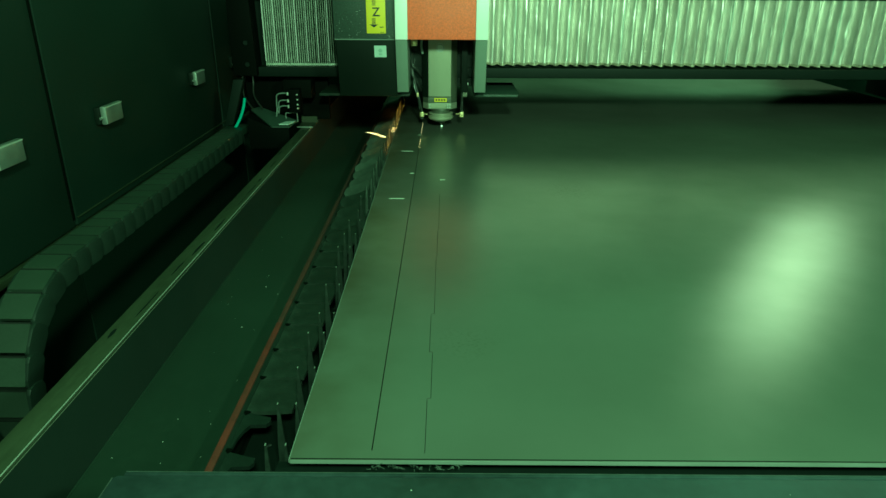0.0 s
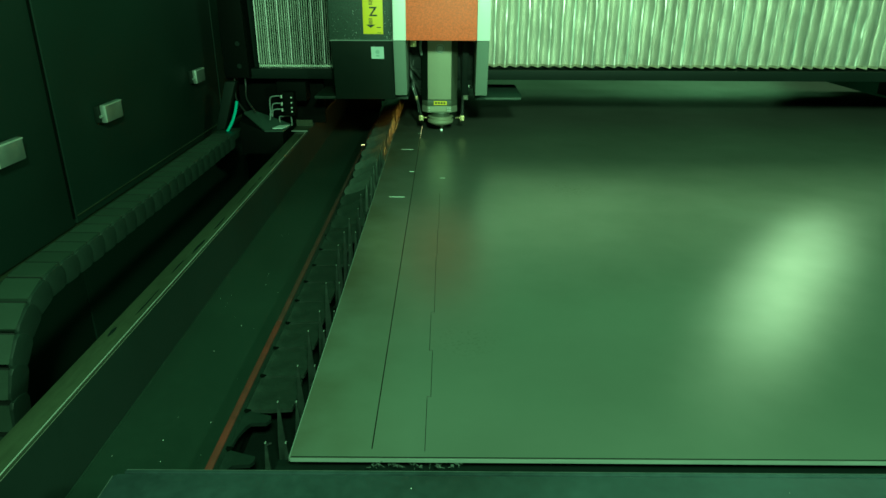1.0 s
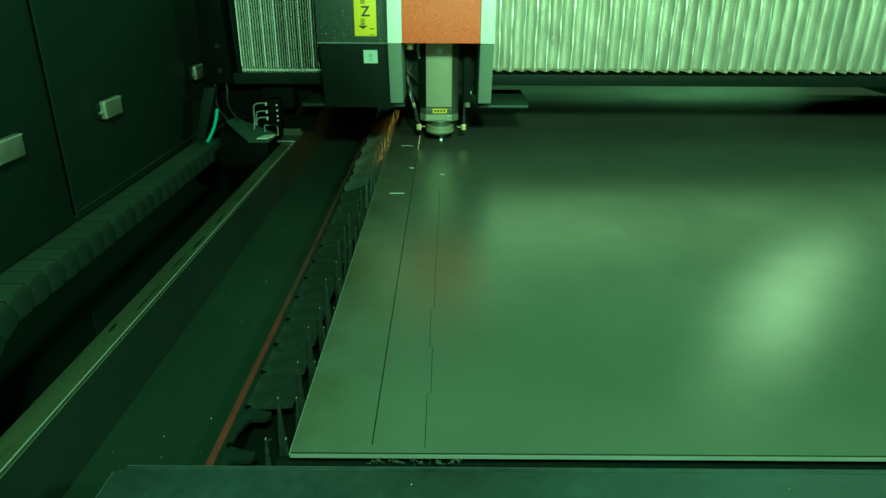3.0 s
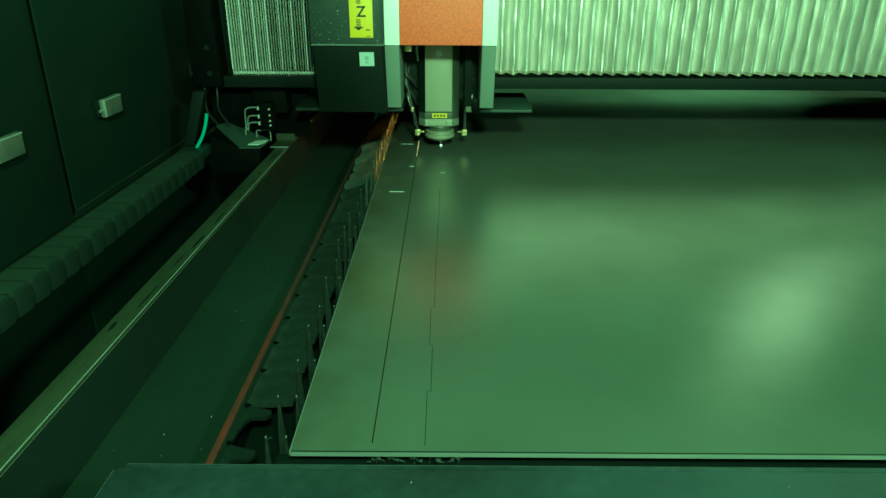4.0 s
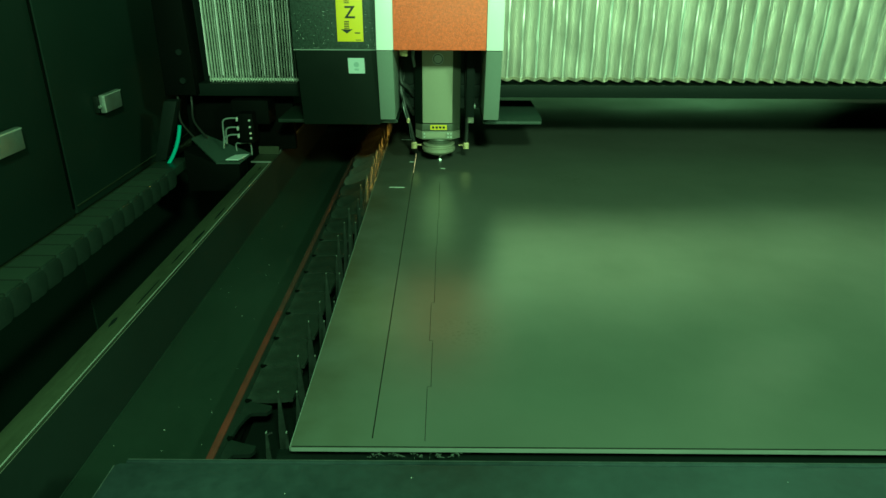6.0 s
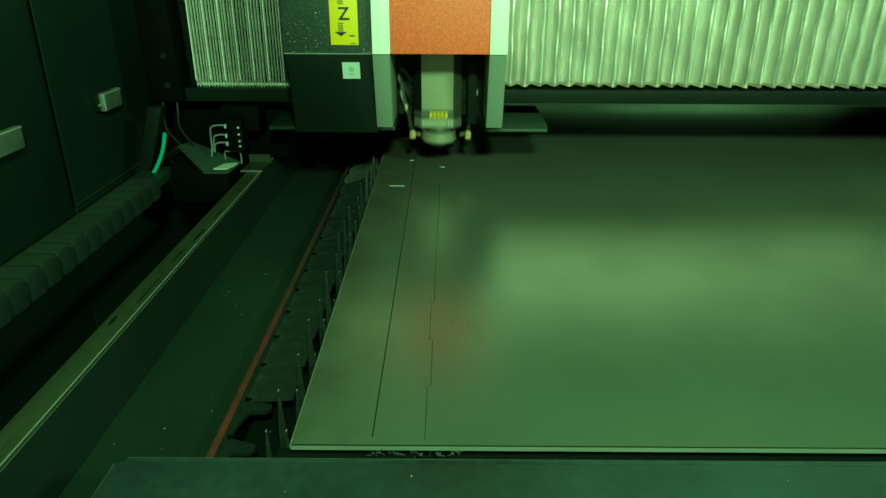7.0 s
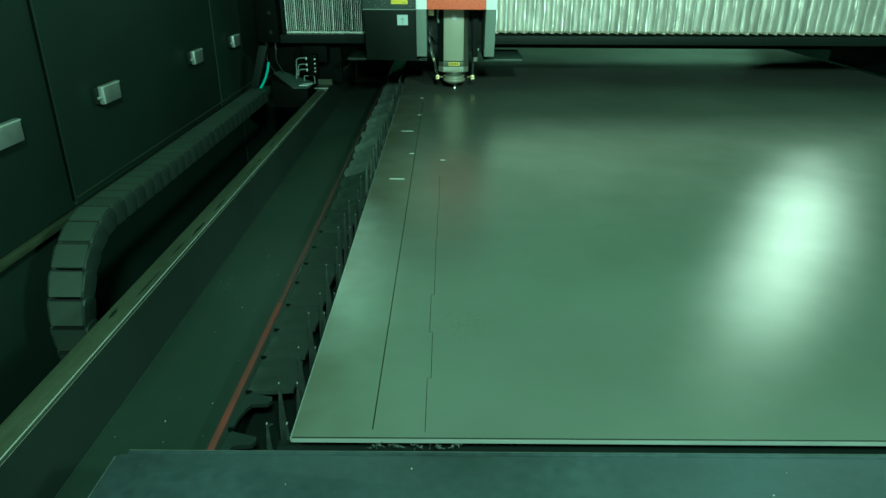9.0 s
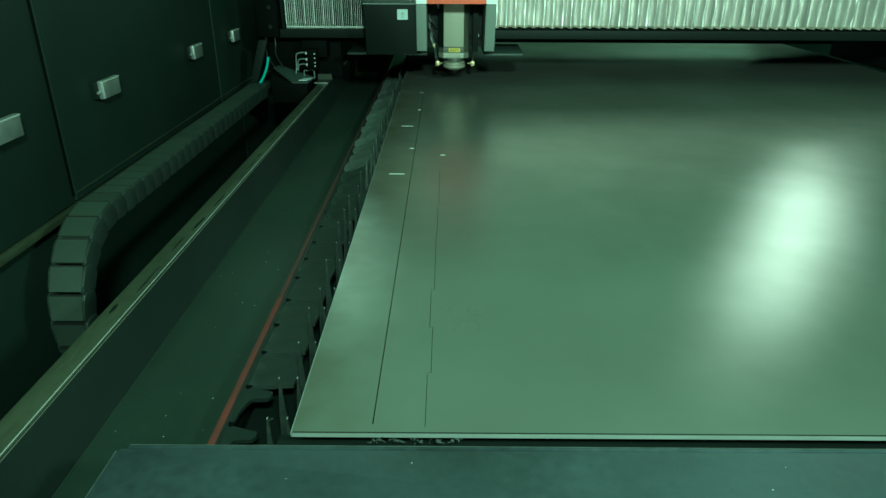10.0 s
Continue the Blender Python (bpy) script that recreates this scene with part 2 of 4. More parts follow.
def turned(bm, rings, x=0.0, y=0.0, seg=28):
    """A body of revolution about an upright axis; rings of (radius, z)."""
    loops = [[bm.verts.new((x + r * math.cos(2 * math.pi * i / seg), y + r * math.sin(2 * math.pi * i / seg), z)) for i in range(seg)] for r, z in rings]
    faces = [bm.faces.new(loops[0]), bm.faces.new(loops[-1])]
    for a, b in zip(loops, loops[1:]):
        for i in range(seg):
            faces.append(bm.faces.new((a[i], a[(i + 1) % seg], b[(i + 1) % seg], b[i])))
    bmesh.ops.recalc_face_normals(bm, faces=faces)


def tube(bm, pts, r, seg=8, steps=6):
    """A round hose through points, smoothed."""
    pts = [Vector(p) for p in pts]
    path = []
    for i in range(len(pts) - 1):
        a, b, c, d = pts[max(i - 1, 0)], pts[i], pts[i + 1], pts[min(i + 2, len(pts) - 1)]
        for k in range(steps):
            u = k / steps
            path.append(0.5 * (2 * b + (c - a) * u + (2 * a - 5 * b + 4 * c - d) * u * u + (3 * b - a - 3 * c + d) * u ** 3))
    path.append(pts[-1])
    loops = []
    for i, p in enumerate(path):
        way = (path[min(i + 1, len(path) - 1)] - path[max(i - 1, 0)]).normalized()
        side = way.cross(Vector((0.13, 0.9, 0.41))).normalized()
        up = side.cross(way)
        loops.append([bm.verts.new(p + r * (math.cos(2 * math.pi * k / seg) * side + math.sin(2 * math.pi * k / seg) * up)) for k in range(seg)])
    faces = [bm.faces.new(loops[0]), bm.faces.new(loops[-1])]
    for a, b in zip(loops, loops[1:]):
        for k in range(seg):
            faces.append(bm.faces.new((a[k], a[(k + 1) % seg], b[(k + 1) % seg], b[k])))
    bmesh.ops.recalc_face_normals(bm, faces=faces)


def mesh_of(name, bm, mat, smooth=False):
    me = bpy.data.meshes.new(name)
    bm.to_mesh(me)
    bm.free()
    me.materials.append(mat)
    if smooth:
        me.shade_smooth()
        me.set_sharp_from_angle(angle=radians(35))
    return me


def part(name, bm, mat, parent=None, label="", smooth=False):
    ob = new(name, mesh_of(name, bm, mat, smooth))
    if parent:
        ob.parent = parent
    return tagged(ob, label)


def block(name, mat, parent, *dims, bevel=0.0, label=""):
    bm = bmesh.new()
    box(bm, *dims, bevel)
    return part(name, bm, mat, parent, label, smooth=bevel > 0)


def hose(name, mat, parent, pts, r, label=""):
    bm = bmesh.new()
    tube(bm, pts, r)
    return part(name, bm, mat, parent, label, smooth=True)


def thing(name, label, category, group="", kind=""):
    return tagged(new(name), label, category, group, kind)


def lettering(name, words, size, mat, parent, m, bold=0.0):
    cu = bpy.data.curves.new(name, "FONT")
    cu.body, cu.size, cu.align_x, cu.align_y, cu.extrude, cu.offset = words, size, "CENTER", "CENTER", 0.0006, bold
    tmp = new(name, cu)
    me = bpy.data.meshes.new_from_object(tmp.evaluated_get(bpy.context.evaluated_depsgraph_get()))
    bpy.data.objects.remove(tmp)
    me.materials.clear()
    me.materials.append(mat)
    ob = new(name, me)
    ob.parent, ob.matrix_basis = parent, m
    return ob


# ---- the enclosure ----
def shell():
    s = "structure"
    tagged(block("floor", CONCRETE, None, -3.2, 5.2, -4.0, 9.2, -0.05, 0.0), "dusty grey concrete floor under the machine", "floor", kind=s)
    tagged(block("wall_right", DOOR, None, 4.4, 4.48, -1.5, 8.0, 0.0, 2.92), "dark painted enclosure wall", "wall", kind=s)
    # added end wall, toned in pieces to shape what sheet and deck reflect
    tagged(block("wall_rear_1", DOOR, None, -1.45, 0.3, 7.5, 7.58, 0.0, 2.4), "unseen end wall, dark for the deck's reflection", "wall", kind=s)
    tagged(block("wall_rear_2", WALL_L, None, 0.304, 4.4, 7.5, 7.58, 0.954, 2.4), "unseen end wall, light for the strip reflected in the sheet", "wall", kind=s)
    tagged(block("wall_rear_3", DOOR, None, 0.304, 4.4, 7.5, 7.58, 0.0, 0.95), "dark foot of the end wall, added behind the gantry", "wall", kind=s)
    tagged(block("wall_front", DOOR, None, -1.26, 4.4, -1.5, -1.42, 0.0, 2.92), "dark painted enclosure front wall", "wall", kind=s)


def left_wall():
    w = tagged(block("wall_left", BLACK, None, -1.45, -1.26, -1.5, 7.5, 0.0, 2.92), "black steel side wall of the machine enclosure", "wall", kind="structure")
    # doors hung on the wall, with a gap at each seam
    for y0, y1 in ((0.5, 2.046), (2.060, 3.606), (3.62, 5.16), (5.17, 6.7)):
        block("door_panel", DOOR, w, -1.258, -1.20, y0, y1, 0.79, 2.5, bevel=0.006, label="matt black steel door panel")
    # black strip added to stand for the dark gap at the door seam
    block("seam_line", INK_B, w, -1.1998, -1.1975, 2.034, 2.0455, 0.815, 2.495, label="black strip for the dark door seam")
    block("door_sill", RAIL, w, -1.1998, -1.1945, 2.062, 6.7, 0.8165, 0.8192, label="thin light lower door edge")
    block("ledge", RAIL, w, -1.257, -1.185, 0.3, 6.8, 0.765, 0.785, bevel=0.003, label="worn steel ledge under the doors")
    for y0, y1 in ((0.3, 2.045), (2.055, 4.0), (4.01, 6.8)):
        block("lower_panel", DOOR, w, -1.257, -1.215, y0, y1, 0.05, 0.762, bevel=0.004)


def latch(y0, y1):
    t = thing("door_latch", "brushed nickel slam latch on a black door", "latch", "door latches")
    bm = bmesh.new()
    box(bm, -1.182, -1.164, y0 + 0.004, y1 + 0.002, 1.072, 1.134, 0.005)
    part("latch_body", bm, LATCH, t, smooth=True)
    # black base carries the dark tone of the latch's end face
    block("latch_base", BOX_D, t, -1.1995, -1.1825, y0 - 0.004, y1 - 0.004, 1.074, 1.131, bevel=0.002, label="dark latch base")
    bm = bmesh.new()
    n = -1 if y0 > 2.0 else 1
    ye = y0 if n < 0 else y1
    tube(bm, [(-1.176, ye, 1.096), (-1.176, ye + 0.010 * n, 1.096)], 0.005, steps=1)
    part("bolt", bm, LATCH, t, "small round bolt", smooth=True)
    # light caught on the latch's edges is painted as bright strips
    block("rim", BRIGHT, t, -1.1645, -1.1625, y0 + 0.005, y0 + 0.0095, 1.075, 1.131, label="bright strip for the lit latch edge")
    block("rim", BRIGHT, t, -1.1645, -1.1625, y0 + 0.010, y1 + 0.001, 1.1285, 1.132, label="bright strip for the lit latch edge")


# ---- the bed ----
def bed():
    b = tagged(new("machine_bed"), "dark oiled steel bed of the cutting machine", "machine bed", kind="structure")
    # side rail
    block("side_rail", RAIL, b, -0.716, -0.668, 0.3, 7.0, 0.795, 0.85, bevel=0.001, label="worn grey steel rail with oil smears")
    block("rail_edge", BRIGHT, b, -0.6676, -0.6666, 0.3, 7.0, 0.8490, 0.8508, label="bright thin rail edge")
    block("skirt_edge", HEAD_S, b, -0.6648, -0.6641, 0.35, 5.6, 0.8432, 0.8440, label="thin light skirt edge")
    smear = random.Random(41)
    for k in range(15):
        y, x = 1.25 + k * 0.17 + smear.uniform(-0.05, 0.05), smear.uniform(-0.706, -0.678)
        bm = bmesh.new()
        l, w = smear.uniform(0.012, 0.075), smear.uniform(0.0012, 0.005)
        prism(bm, [(x + w * math.cos(a * 0.7) * smear.uniform(0.6, 1.2), y + l * math.sin(a * 0.7) * smear.uniform(0.6, 1.2)) for a in range(9)], "z", 0.8502, 0.8506)
        part("oil_smear", bm, BLACK, b, "dark oil smear")
    block("rail_web", BED, b, -0.705, -0.675, 0.3, 7.0, 0.0, 0.794)
    block("inner_skirt", SKIRT, b, -0.6675, -0.6640, 0.35, 4.95, 0.69, 0.843)
    # thin strip added to draw the lit crease between skirt and deck
    block("crease_strip", BED, b, -0.6639, -0.6605, 0.35, 4.95, 0.6945, 0.6975, bevel=0.0014)
    block("deck_plate", BED, b, -0.666, -0.428, 0.35, 4.95, 0.685, 0.695)
    block("bed_side", BLACK, b, 2.88, 3.1, 0.66, 7.0, 0.0, 0.765)
    block("bed_end", BLACK, b, -0.705, 2.87, 6.92, 7.0, 0.0, 0.765)
    # scrap tray under the grid
    block("scrap_tray", BED, b, -0.418, 2.95, 0.55, 6.9, 0.38, 0.40)
    block("tray_side", BLACK, b, -0.427, -0.419, 0.55, 6.9, 0.40, 0.69)
    block("front_web", BLACK, b, -0.52, 3.0, 0.66, 0.70, 0.0, 0.83)


def red_bar():
    t = thing("pallet_side_bar", "scuffed red painted bar along the cutting pallet", "pallet bar")
    # the bar's dimming with distance is put into its colour in steps
    block("bar", RED_BAR, t, -0.4228, -0.4094, 0.72, 1.50, 0.7297, 0.7382, bevel=0.002)
    block("bar", MID_RED, t, -0.4224, -0.4098, 1.501, 2.50, 0.7297, 0.7382, bevel=0.002, label="darker red middle length of the bar")
    block("bar", FAR_RED, t, -0.4218, -0.4104, 2.501, 6.6, 0.7297, 0.7382, bevel=0.002, label="darkest red far length of the bar")
    block("web", BLACK, t, -0.418, -0.411, 0.72, 6.6, 0.66, 0.7295)
    comb = block("comb_strip", COMB, t, -0.4092, -0.3992, 0.72, 6.6, 0.7267, 0.7348, label="dull dark comb plate that holds the slats")
    # dark plate added under the fingers to tone the shaded hollows
    block("hollow_backing", BLACK, t, -0.4090, -0.300, 0.72, 6.6, 0.63, 0.64)
    # boot-shaped fingers with open hollows between them near the front; further in the hollows are caked full
    bm = bmesh.new()
    prism(bm, [(-0.3990, -0.001), (-0.389, -0.006), (-0.372, -0.012), (-0.343, -0.021), (-0.3415, -0.033), (-0.348, -0.043), (-0.378, -0.045), (-0.386, -0.060), (-0.392, -0.083), (-0.3955, -0.1215), (-0.3990, -0.1215)], "z", 0.7267, 0.7348)
    hooked = mesh_of("finger", bm, COMB, True)
    bm = bmesh.new()
    prism(bm, [(-0.3990, -0.002), (-0.394, -0.011), (-0.385, -0.008), (-0.351, -0.003), (-0.319, -0.004), (-0.307, -0.013), (-0.303, -0.066), (-0.307, -0.117), (-0.351, -0.1222), (-0.3990, -0.1215)], "z", 0.7267, 0.7348)
    caked = mesh_of("caked_finger", bm, PLATE, True)
    bm = bmesh.new()
    prism(bm, [(-0.4025, -0.004), (-0.397, -0.011), (-0.391, -0.006), (-0.388, 0.0), (-0.394, 0.003), (-0.4025, 0.004)], "z", 0.7349, 0.7356)
    slot = mesh_of("slot", bm, INK_B)
    # a crusted scale: a leaf that leans on the one before it, with a rounded outer end
    bm = bmesh.new()
    prism(bm, [(-0.070, -0.032), (-0.078, -0.012), (-0.074, 0.012), (-0.058, 0.026), (-0.020, 0.038), (0.020, 0.066), (0.044, 0.064), (0.048, 0.02), (0.040, -0.038), (-0.010, -0.058), (-0.050, -0.050)], "z", -0.006, 0.006, 0.0038)
    scale = mesh_of("scale_plate", bm, SLAT, True)
    dull_scale = scale.copy()
    dull_scale.materials[0] = PLATE
    rng = random.Random(17)
    for i in range(46):
        y = 0.886 + i * 0.1222
        if i < 14:
            ob = new("slot", slot)
            ob.parent, ob.matrix_basis = comb, pose(rng.uniform(-0.001, 0.002), y + rng.uniform(-0.004, 0.004), 0)
            ob = new("finger", hooked if i < 3 else caked)
            ob.parent, ob.matrix_basis = comb, pose(0, y, rng.uniform(-0.0005, 0.0) - (0.0012 if i > 2 else 0))
        if i > 9:
            thin = max(0, 14 - i)
            ob = new("scale_plate", dull_scale if thin else scale)
            ob.parent, ob.matrix_basis = t, pose(-0.326 + rng.uniform(-0.006, 0.005), y - 0.004, 0.746 + rng.uniform(0.0, 0.004) - thin * 0.002, rng.uniform(22, 30) - thin * 4.5, rng.uniform(-8, -2), rng.uniform(-8, 12))


def front_plate():
    t = thing("front_cover_plate", "scratched blue-grey steel cover plate before the pallet", "cover plate")
    bm = bmesh.new()
    prism(bm, [(-0.480, 0.30), (3.0, 0.30), (3.0, 0.779), (-0.474, 0.779), (-0.480, 0.774)], "z", 0.862, 0.874, 0.0015)
    part("plate", bm, FRONT, t, smooth=True)
    block("rear_lip", FRONT, t, -0.472, 3.0, 0.791, 0.797, 0.85, 0.866, bevel=0.001, label="rubbed steel lip")
    block("step", FRONT, t, -0.470, 3.0, 0.780, 0.7905, 0.84, 0.860)
    # two dark blocks added so the gap before the sheet reads evenly dark
    block("gap_filler", DOOR, t, -0.30, 3.0, 0.802, 0.8345, 0.70, 0.8365, bevel=0.002, label="dark bar that fills the gap under the sheet edge")
    block("gap_backing", BLACK, t, -0.27, 3.0, 0.836, 0.886, 0.70, 0.812)
    block("flange", BLACK, t, -0.45, 3.0, 0.74, 0.779, 0.70, 0.861)
    block("rubbed_edge", RUBBED, t, -0.4806, -0.4796, 0.30, 0.774, 0.8732, 0.8746, label="bright rubbed plate edge")
    block("rubbed_edge", RUBBED, t, -0.471, 3.0, 0.7966, 0.7974, 0.8650, 0.8664, label="bright rubbed plate edge")
    rng = random.Random(5)
    for i in range(9):
        x, y = rng.uniform(-0.45, 1.0), rng.uniform(0.5, 0.775)
        bm = bmesh.new()
        bmesh.ops.create_icosphere(bm, subdivisions=1, radius=rng.uniform(0.0005, 0.0011))
        ob = part("speck", bm, MARK, t)
        ob.location = (x, y, 0.8745)


# ---- the sheet ----
def sheet():
    x0, x1, y0, y1, z0, z1 = -0.24, 2.76, 0.845, 6.85, 0.8435, 0.85
    t = thing("steel_sheet", "large mill-finish steel sheet with laser cuts on the slats", "steel sheet")
    # the stepped cut: stretches from y to y at one x; the long straight cut beside it
    jag = [(0.862, 1.012, -0.0288), (1.012, 1.172, -0.0222), (1.172, 1.337, -0.0282), (1.337, 1.67, -0.0212), (1.67, 1.88, -0.0192), (1.88, 2.24, -0.0165)]
    slots = [(-0.1144, -0.1124, 0.868, 3.5)]
    for a, b, x in jag:
        slots.append((x - 0.0005, x + 0.0005, a, b))
    for (_, b, xa), (_, _, xb) in zip(jag, jag[1:]):
        slots.append((min(xa, xb) - 0.0006, max(xa, xb) + 0.0006, b - 0.001, b + 0.001))
    xs = sorted({x0, x1, *[v for q in slots for v in q[:2]]})
    ys = sorted({y0, y1, *[v for q in slots for v in q[2:]]})
    bm = bmesh.new()
    grid = {}

    def corner(x, y):
        if (x, y) not in grid:
            grid[x, y] = bm.verts.new((x, y, z1))
        return grid[x, y]

    for xa, xb in zip(xs, xs[1:]):
        for ya, yb in zip(ys, ys[1:]):
            mx, my = (xa + xb) / 2, (ya + yb) / 2
            if not any(q[0] < mx < q[1] and q[2] < my < q[3] for q in slots):
                bm.faces.new((corner(xa, ya), corner(xb, ya), corner(xb, yb), corner(xa, yb)))
    low = bmesh.ops.extrude_face_region(bm, geom=bm.faces[:])
    for v in low["geom"]:
        if isinstance(v, bmesh.types.BMVert):
            v.co.z = z0
    bmesh.ops.recalc_face_normals(bm, faces=bm.faces[:])
    part("plate", bm, SHEET, t)
    block("front_edge", EDGE, t, x0 + 0.001, x1, y0 - 0.0014, y0 - 0.0002, z0, z1 - 0.0006, label="bright sheared front edge")
    block("edge_line", BLACK, t, x0 + 0.002, x1, y0 + 0.0012, y0 + 0.0032, z1 + 0.0002, z1 + 0.0005, label="dark burr line along the front edge")
    block("side_edge", EDGE, t, x0 - 0.0014, x0 - 0.0002, y0, y1, z0, z1 + 0.0003, label="rubbed sheared side edge")
    for xa, xb, y in ((-0.187, -0.136, 2.178), (-0.187, -0.136, 2.85), (-0.134, -0.117, 2.497), (-0.0165, 0.002, 2.41), (-0.128, -0.112, 3.17), (-0.132, -0.114, 3.58)):
        block("scribed_mark", MARK, t, xa, xb, y - 0.003, y + 0.003, z1 + 0.0002, z1 + 0.0008)


def lump(bm, rng, at, size, tilt=0.0, rough=0.22):
    """A rounded, uneven crust of slag."""
    turn = pose(*at, tilt, rng.uniform(-8, 8), rng.uniform(-10, 10))
    for v in bmesh.ops.create_icosphere(bm, subdivisions=2, radius=1.0)["verts"]:
        k = 1 + rng.uniform(-rough, rough * 0.6)
        v.co = turn @ Vector((v.co.x * size[0] * k, v.co.y * size[1] * k, v.co.z * size[2] * k))


def spike(bm, rng, x, tip, wide, deep):
    """A tooth caked with slag: a rough, blunt-edged peak, broader along the bed than across it."""
    rings = []
    for k, h in ((1.0, 0.715), (0.95, 0.755), (0.72, 0.795), (0.42, tip - 0.013), (0.08, tip)):
        rings.append([bm.verts.new((x + wide * 0.5 * k * math.cos(a * math.pi / 4) * rng.uniform(0.85, 1.12), deep * k * math.sin(a * math.pi / 4) * rng.uniform(0.85, 1.12) - 0.008 * k, h + rng.uniform(-0.0015, 0.0015))) for a in range(8)])
    for a, b in zip(rings, rings[1:]):
        for k in range(8):
            bm.faces.new((a[k], a[(k + 1) % 8], b[(k + 1) % 8], b[k]))
    bm.faces.new(rings[-1])


def slat(rng, crust):
    """One slat: slag-dark blade with its row of teeth, darkened too for the shade between slats, bare teeth beside the
    sheet, and a crust of slag that grows along the bed.
    """
    base = thing("support_slat", "slag-crusted steel support slat with pointed teeth" if crust < 0.5 else "steel support slat under a thick grey crust of slag", "slat", "support slats")
    pts = [(-0.398, 0.56), (-0.398, 0.629), (-0.366, 0.629), (-0.34, 0.60)]
    x, teeth = -0.299, []
    while x < 2.83:
        w, tip = (0.0095 if crust else 0.0078) + rng.uniform(-0.001, 0.001), 0.8425 - rng.uniform(0, 0.006)
        if len(teeth) < 3:
            teeth.append((x, w * (1 + 0.5 * crust), tip))
            pts += [(x - 0.003, 0.665), (x, 0.7095), (x + 2 * w, 0.7095), (x + 2.0 * w + 0.003, 0.665)]
        else:
            pts += [(x - 0.003, 0.665 + rng.uniform(-0.008, 0.008)), (x + 0.15 * w, 0.755), (x + w - 0.0007, tip), (x + w + 0.0007, tip), (x + 1.85 * w, 0.755), (x + 2.0 * w + 0.003, 0.665)]
        x += 0.0325
    pts += [(2.86, 0.71), (2.86, 0.56)]
    bm = bmesh.new()
    prism(bm, pts, "y", -0.002, 0.002)
    part("blade", bm, DARK_SLAG, base)
    for tx, w, tip in teeth:
        bm = bmesh.new()
        prism(bm, [(tx, 0.71), (tx + 0.12 * w, 0.755), (tx + 0.55 * w, 0.802), (tx + w - 0.0008, tip), (tx + w + 0.0008, tip), (tx + 1.45 * w, 0.802), (tx + 1.88 * w, 0.755), (tx + 2 * w, 0.71)], "y", -0.0022, 0.0022)
        # teeth of crusted slats take a darker colour for their unlit sides
        tooth = part("tooth", bm, PLATE if crust < 0.5 else COMB, base, "bare pointed tooth")
        block("worn_tip", GREY if crust < 0.5 or rng.random() < 0.15 else SLAT, tooth, tx + w - 0.0009, tx + w + 0.0009, -0.0024, 0.0024, tip - 0.0010, tip + 0.0005, label="bright worn tip")
    bm = bmesh.new()
    for i in range(60 if crust else 12):
        lump(bm, rng, (rng.choice((rng.uniform(-0.375, -0.345), rng.uniform(-0.29, 0.02))), 0, rng.uniform(0.60, 0.655)), [rng.uniform(0.002, 0.005) * k for k in (1, 0.7, 1.5)]) if i % 3 == 0 or not crust else None
    if crust:
        for tx, w, tip in teeth:
            spike(bm, rng, tx + w, tip, 0.017 + 0.006 * crust, 0.022 + 0.014 * crust)
    tagged(part("slag", bm, SLAT if crust else DARK_SLAG, base, smooth=bool(crust)), kind="stuff")
    return base


def slats():
    rng = random.Random(11)
    kinds = [slat(rng, c) for c in (0, 0.6, 1.0, 0.85, 1.0, 0.9)]
    first = (1, 13, 15, 16, 17, 18)
    def at(i):
        return 0.773 + (i or 47) * 0.122

    for ob, i in zip(kinds, first):
        ob.location = (0, at(i), 0)
    for i in range(1, 47):
        if i not in first:
            kind = kinds[0] if i < 13 else kinds[1] if i < 15 else rng.choice(kinds[2:])
            copy_thing(kind, pose(rng.uniform(-0.012, 0.008) if i < 12 else rng.uniform(-0.005, 0.005), at(i), rng.uniform(-0.004, 0.001), rng.uniform(-1.5, 1.5), 0, rng.uniform(-0.12, 0.12)))


def slag_bits():
    """Pale curls of slag, placed to show from the camera in the gap just before the sheet."""
    rng = random.Random(31)
    for k, x in enumerate((-0.105, -0.072, -0.040, -0.012, 0.02)):
        bm = bmesh.new()
        for j in range(9):
            a = (x + rng.uniform(-0.009, 0.009), 0.836 + rng.uniform(-0.002, 0.002), 0.8405 + rng.uniform(0, 0.0075))
            tube(bm, [a, (a[0] + rng.uniform(-0.005, 0.005), a[1], a[2] + rng.uniform(-0.004, 0.004)), (a[0] + rng.uniform(-0.006, 0.006), a[1], a[2] + rng.uniform(-0.004, 0.004))], 0.00045, 5, 3)
        tagged(part("slag_curl", bm, SLAT), "pale curl of slag before the sheet", "slag", "slag curls", "stuff")


def chips():
    """Bright cutting chips strewn on the deck and the front plate."""
    rng = random.Random(21)
    bm = bmesh.new()
    for i in range(34):
        r = rng.choice((0.0005, 0.0006, 0.0009))
        x, y = rng.uniform(-0.64, -0.43), 0.75 + rng.random() ** 1.5 * 1.5
        for v in bmesh.ops.create_icosphere(bm, subdivisions=1, radius=r)["verts"]:
            v.co += Vector((x, y, 0.6955))
    tagged(part("metal_chips", bm, MARK), "bright metal chips strewn on the dark deck", "chips", kind="stuff")


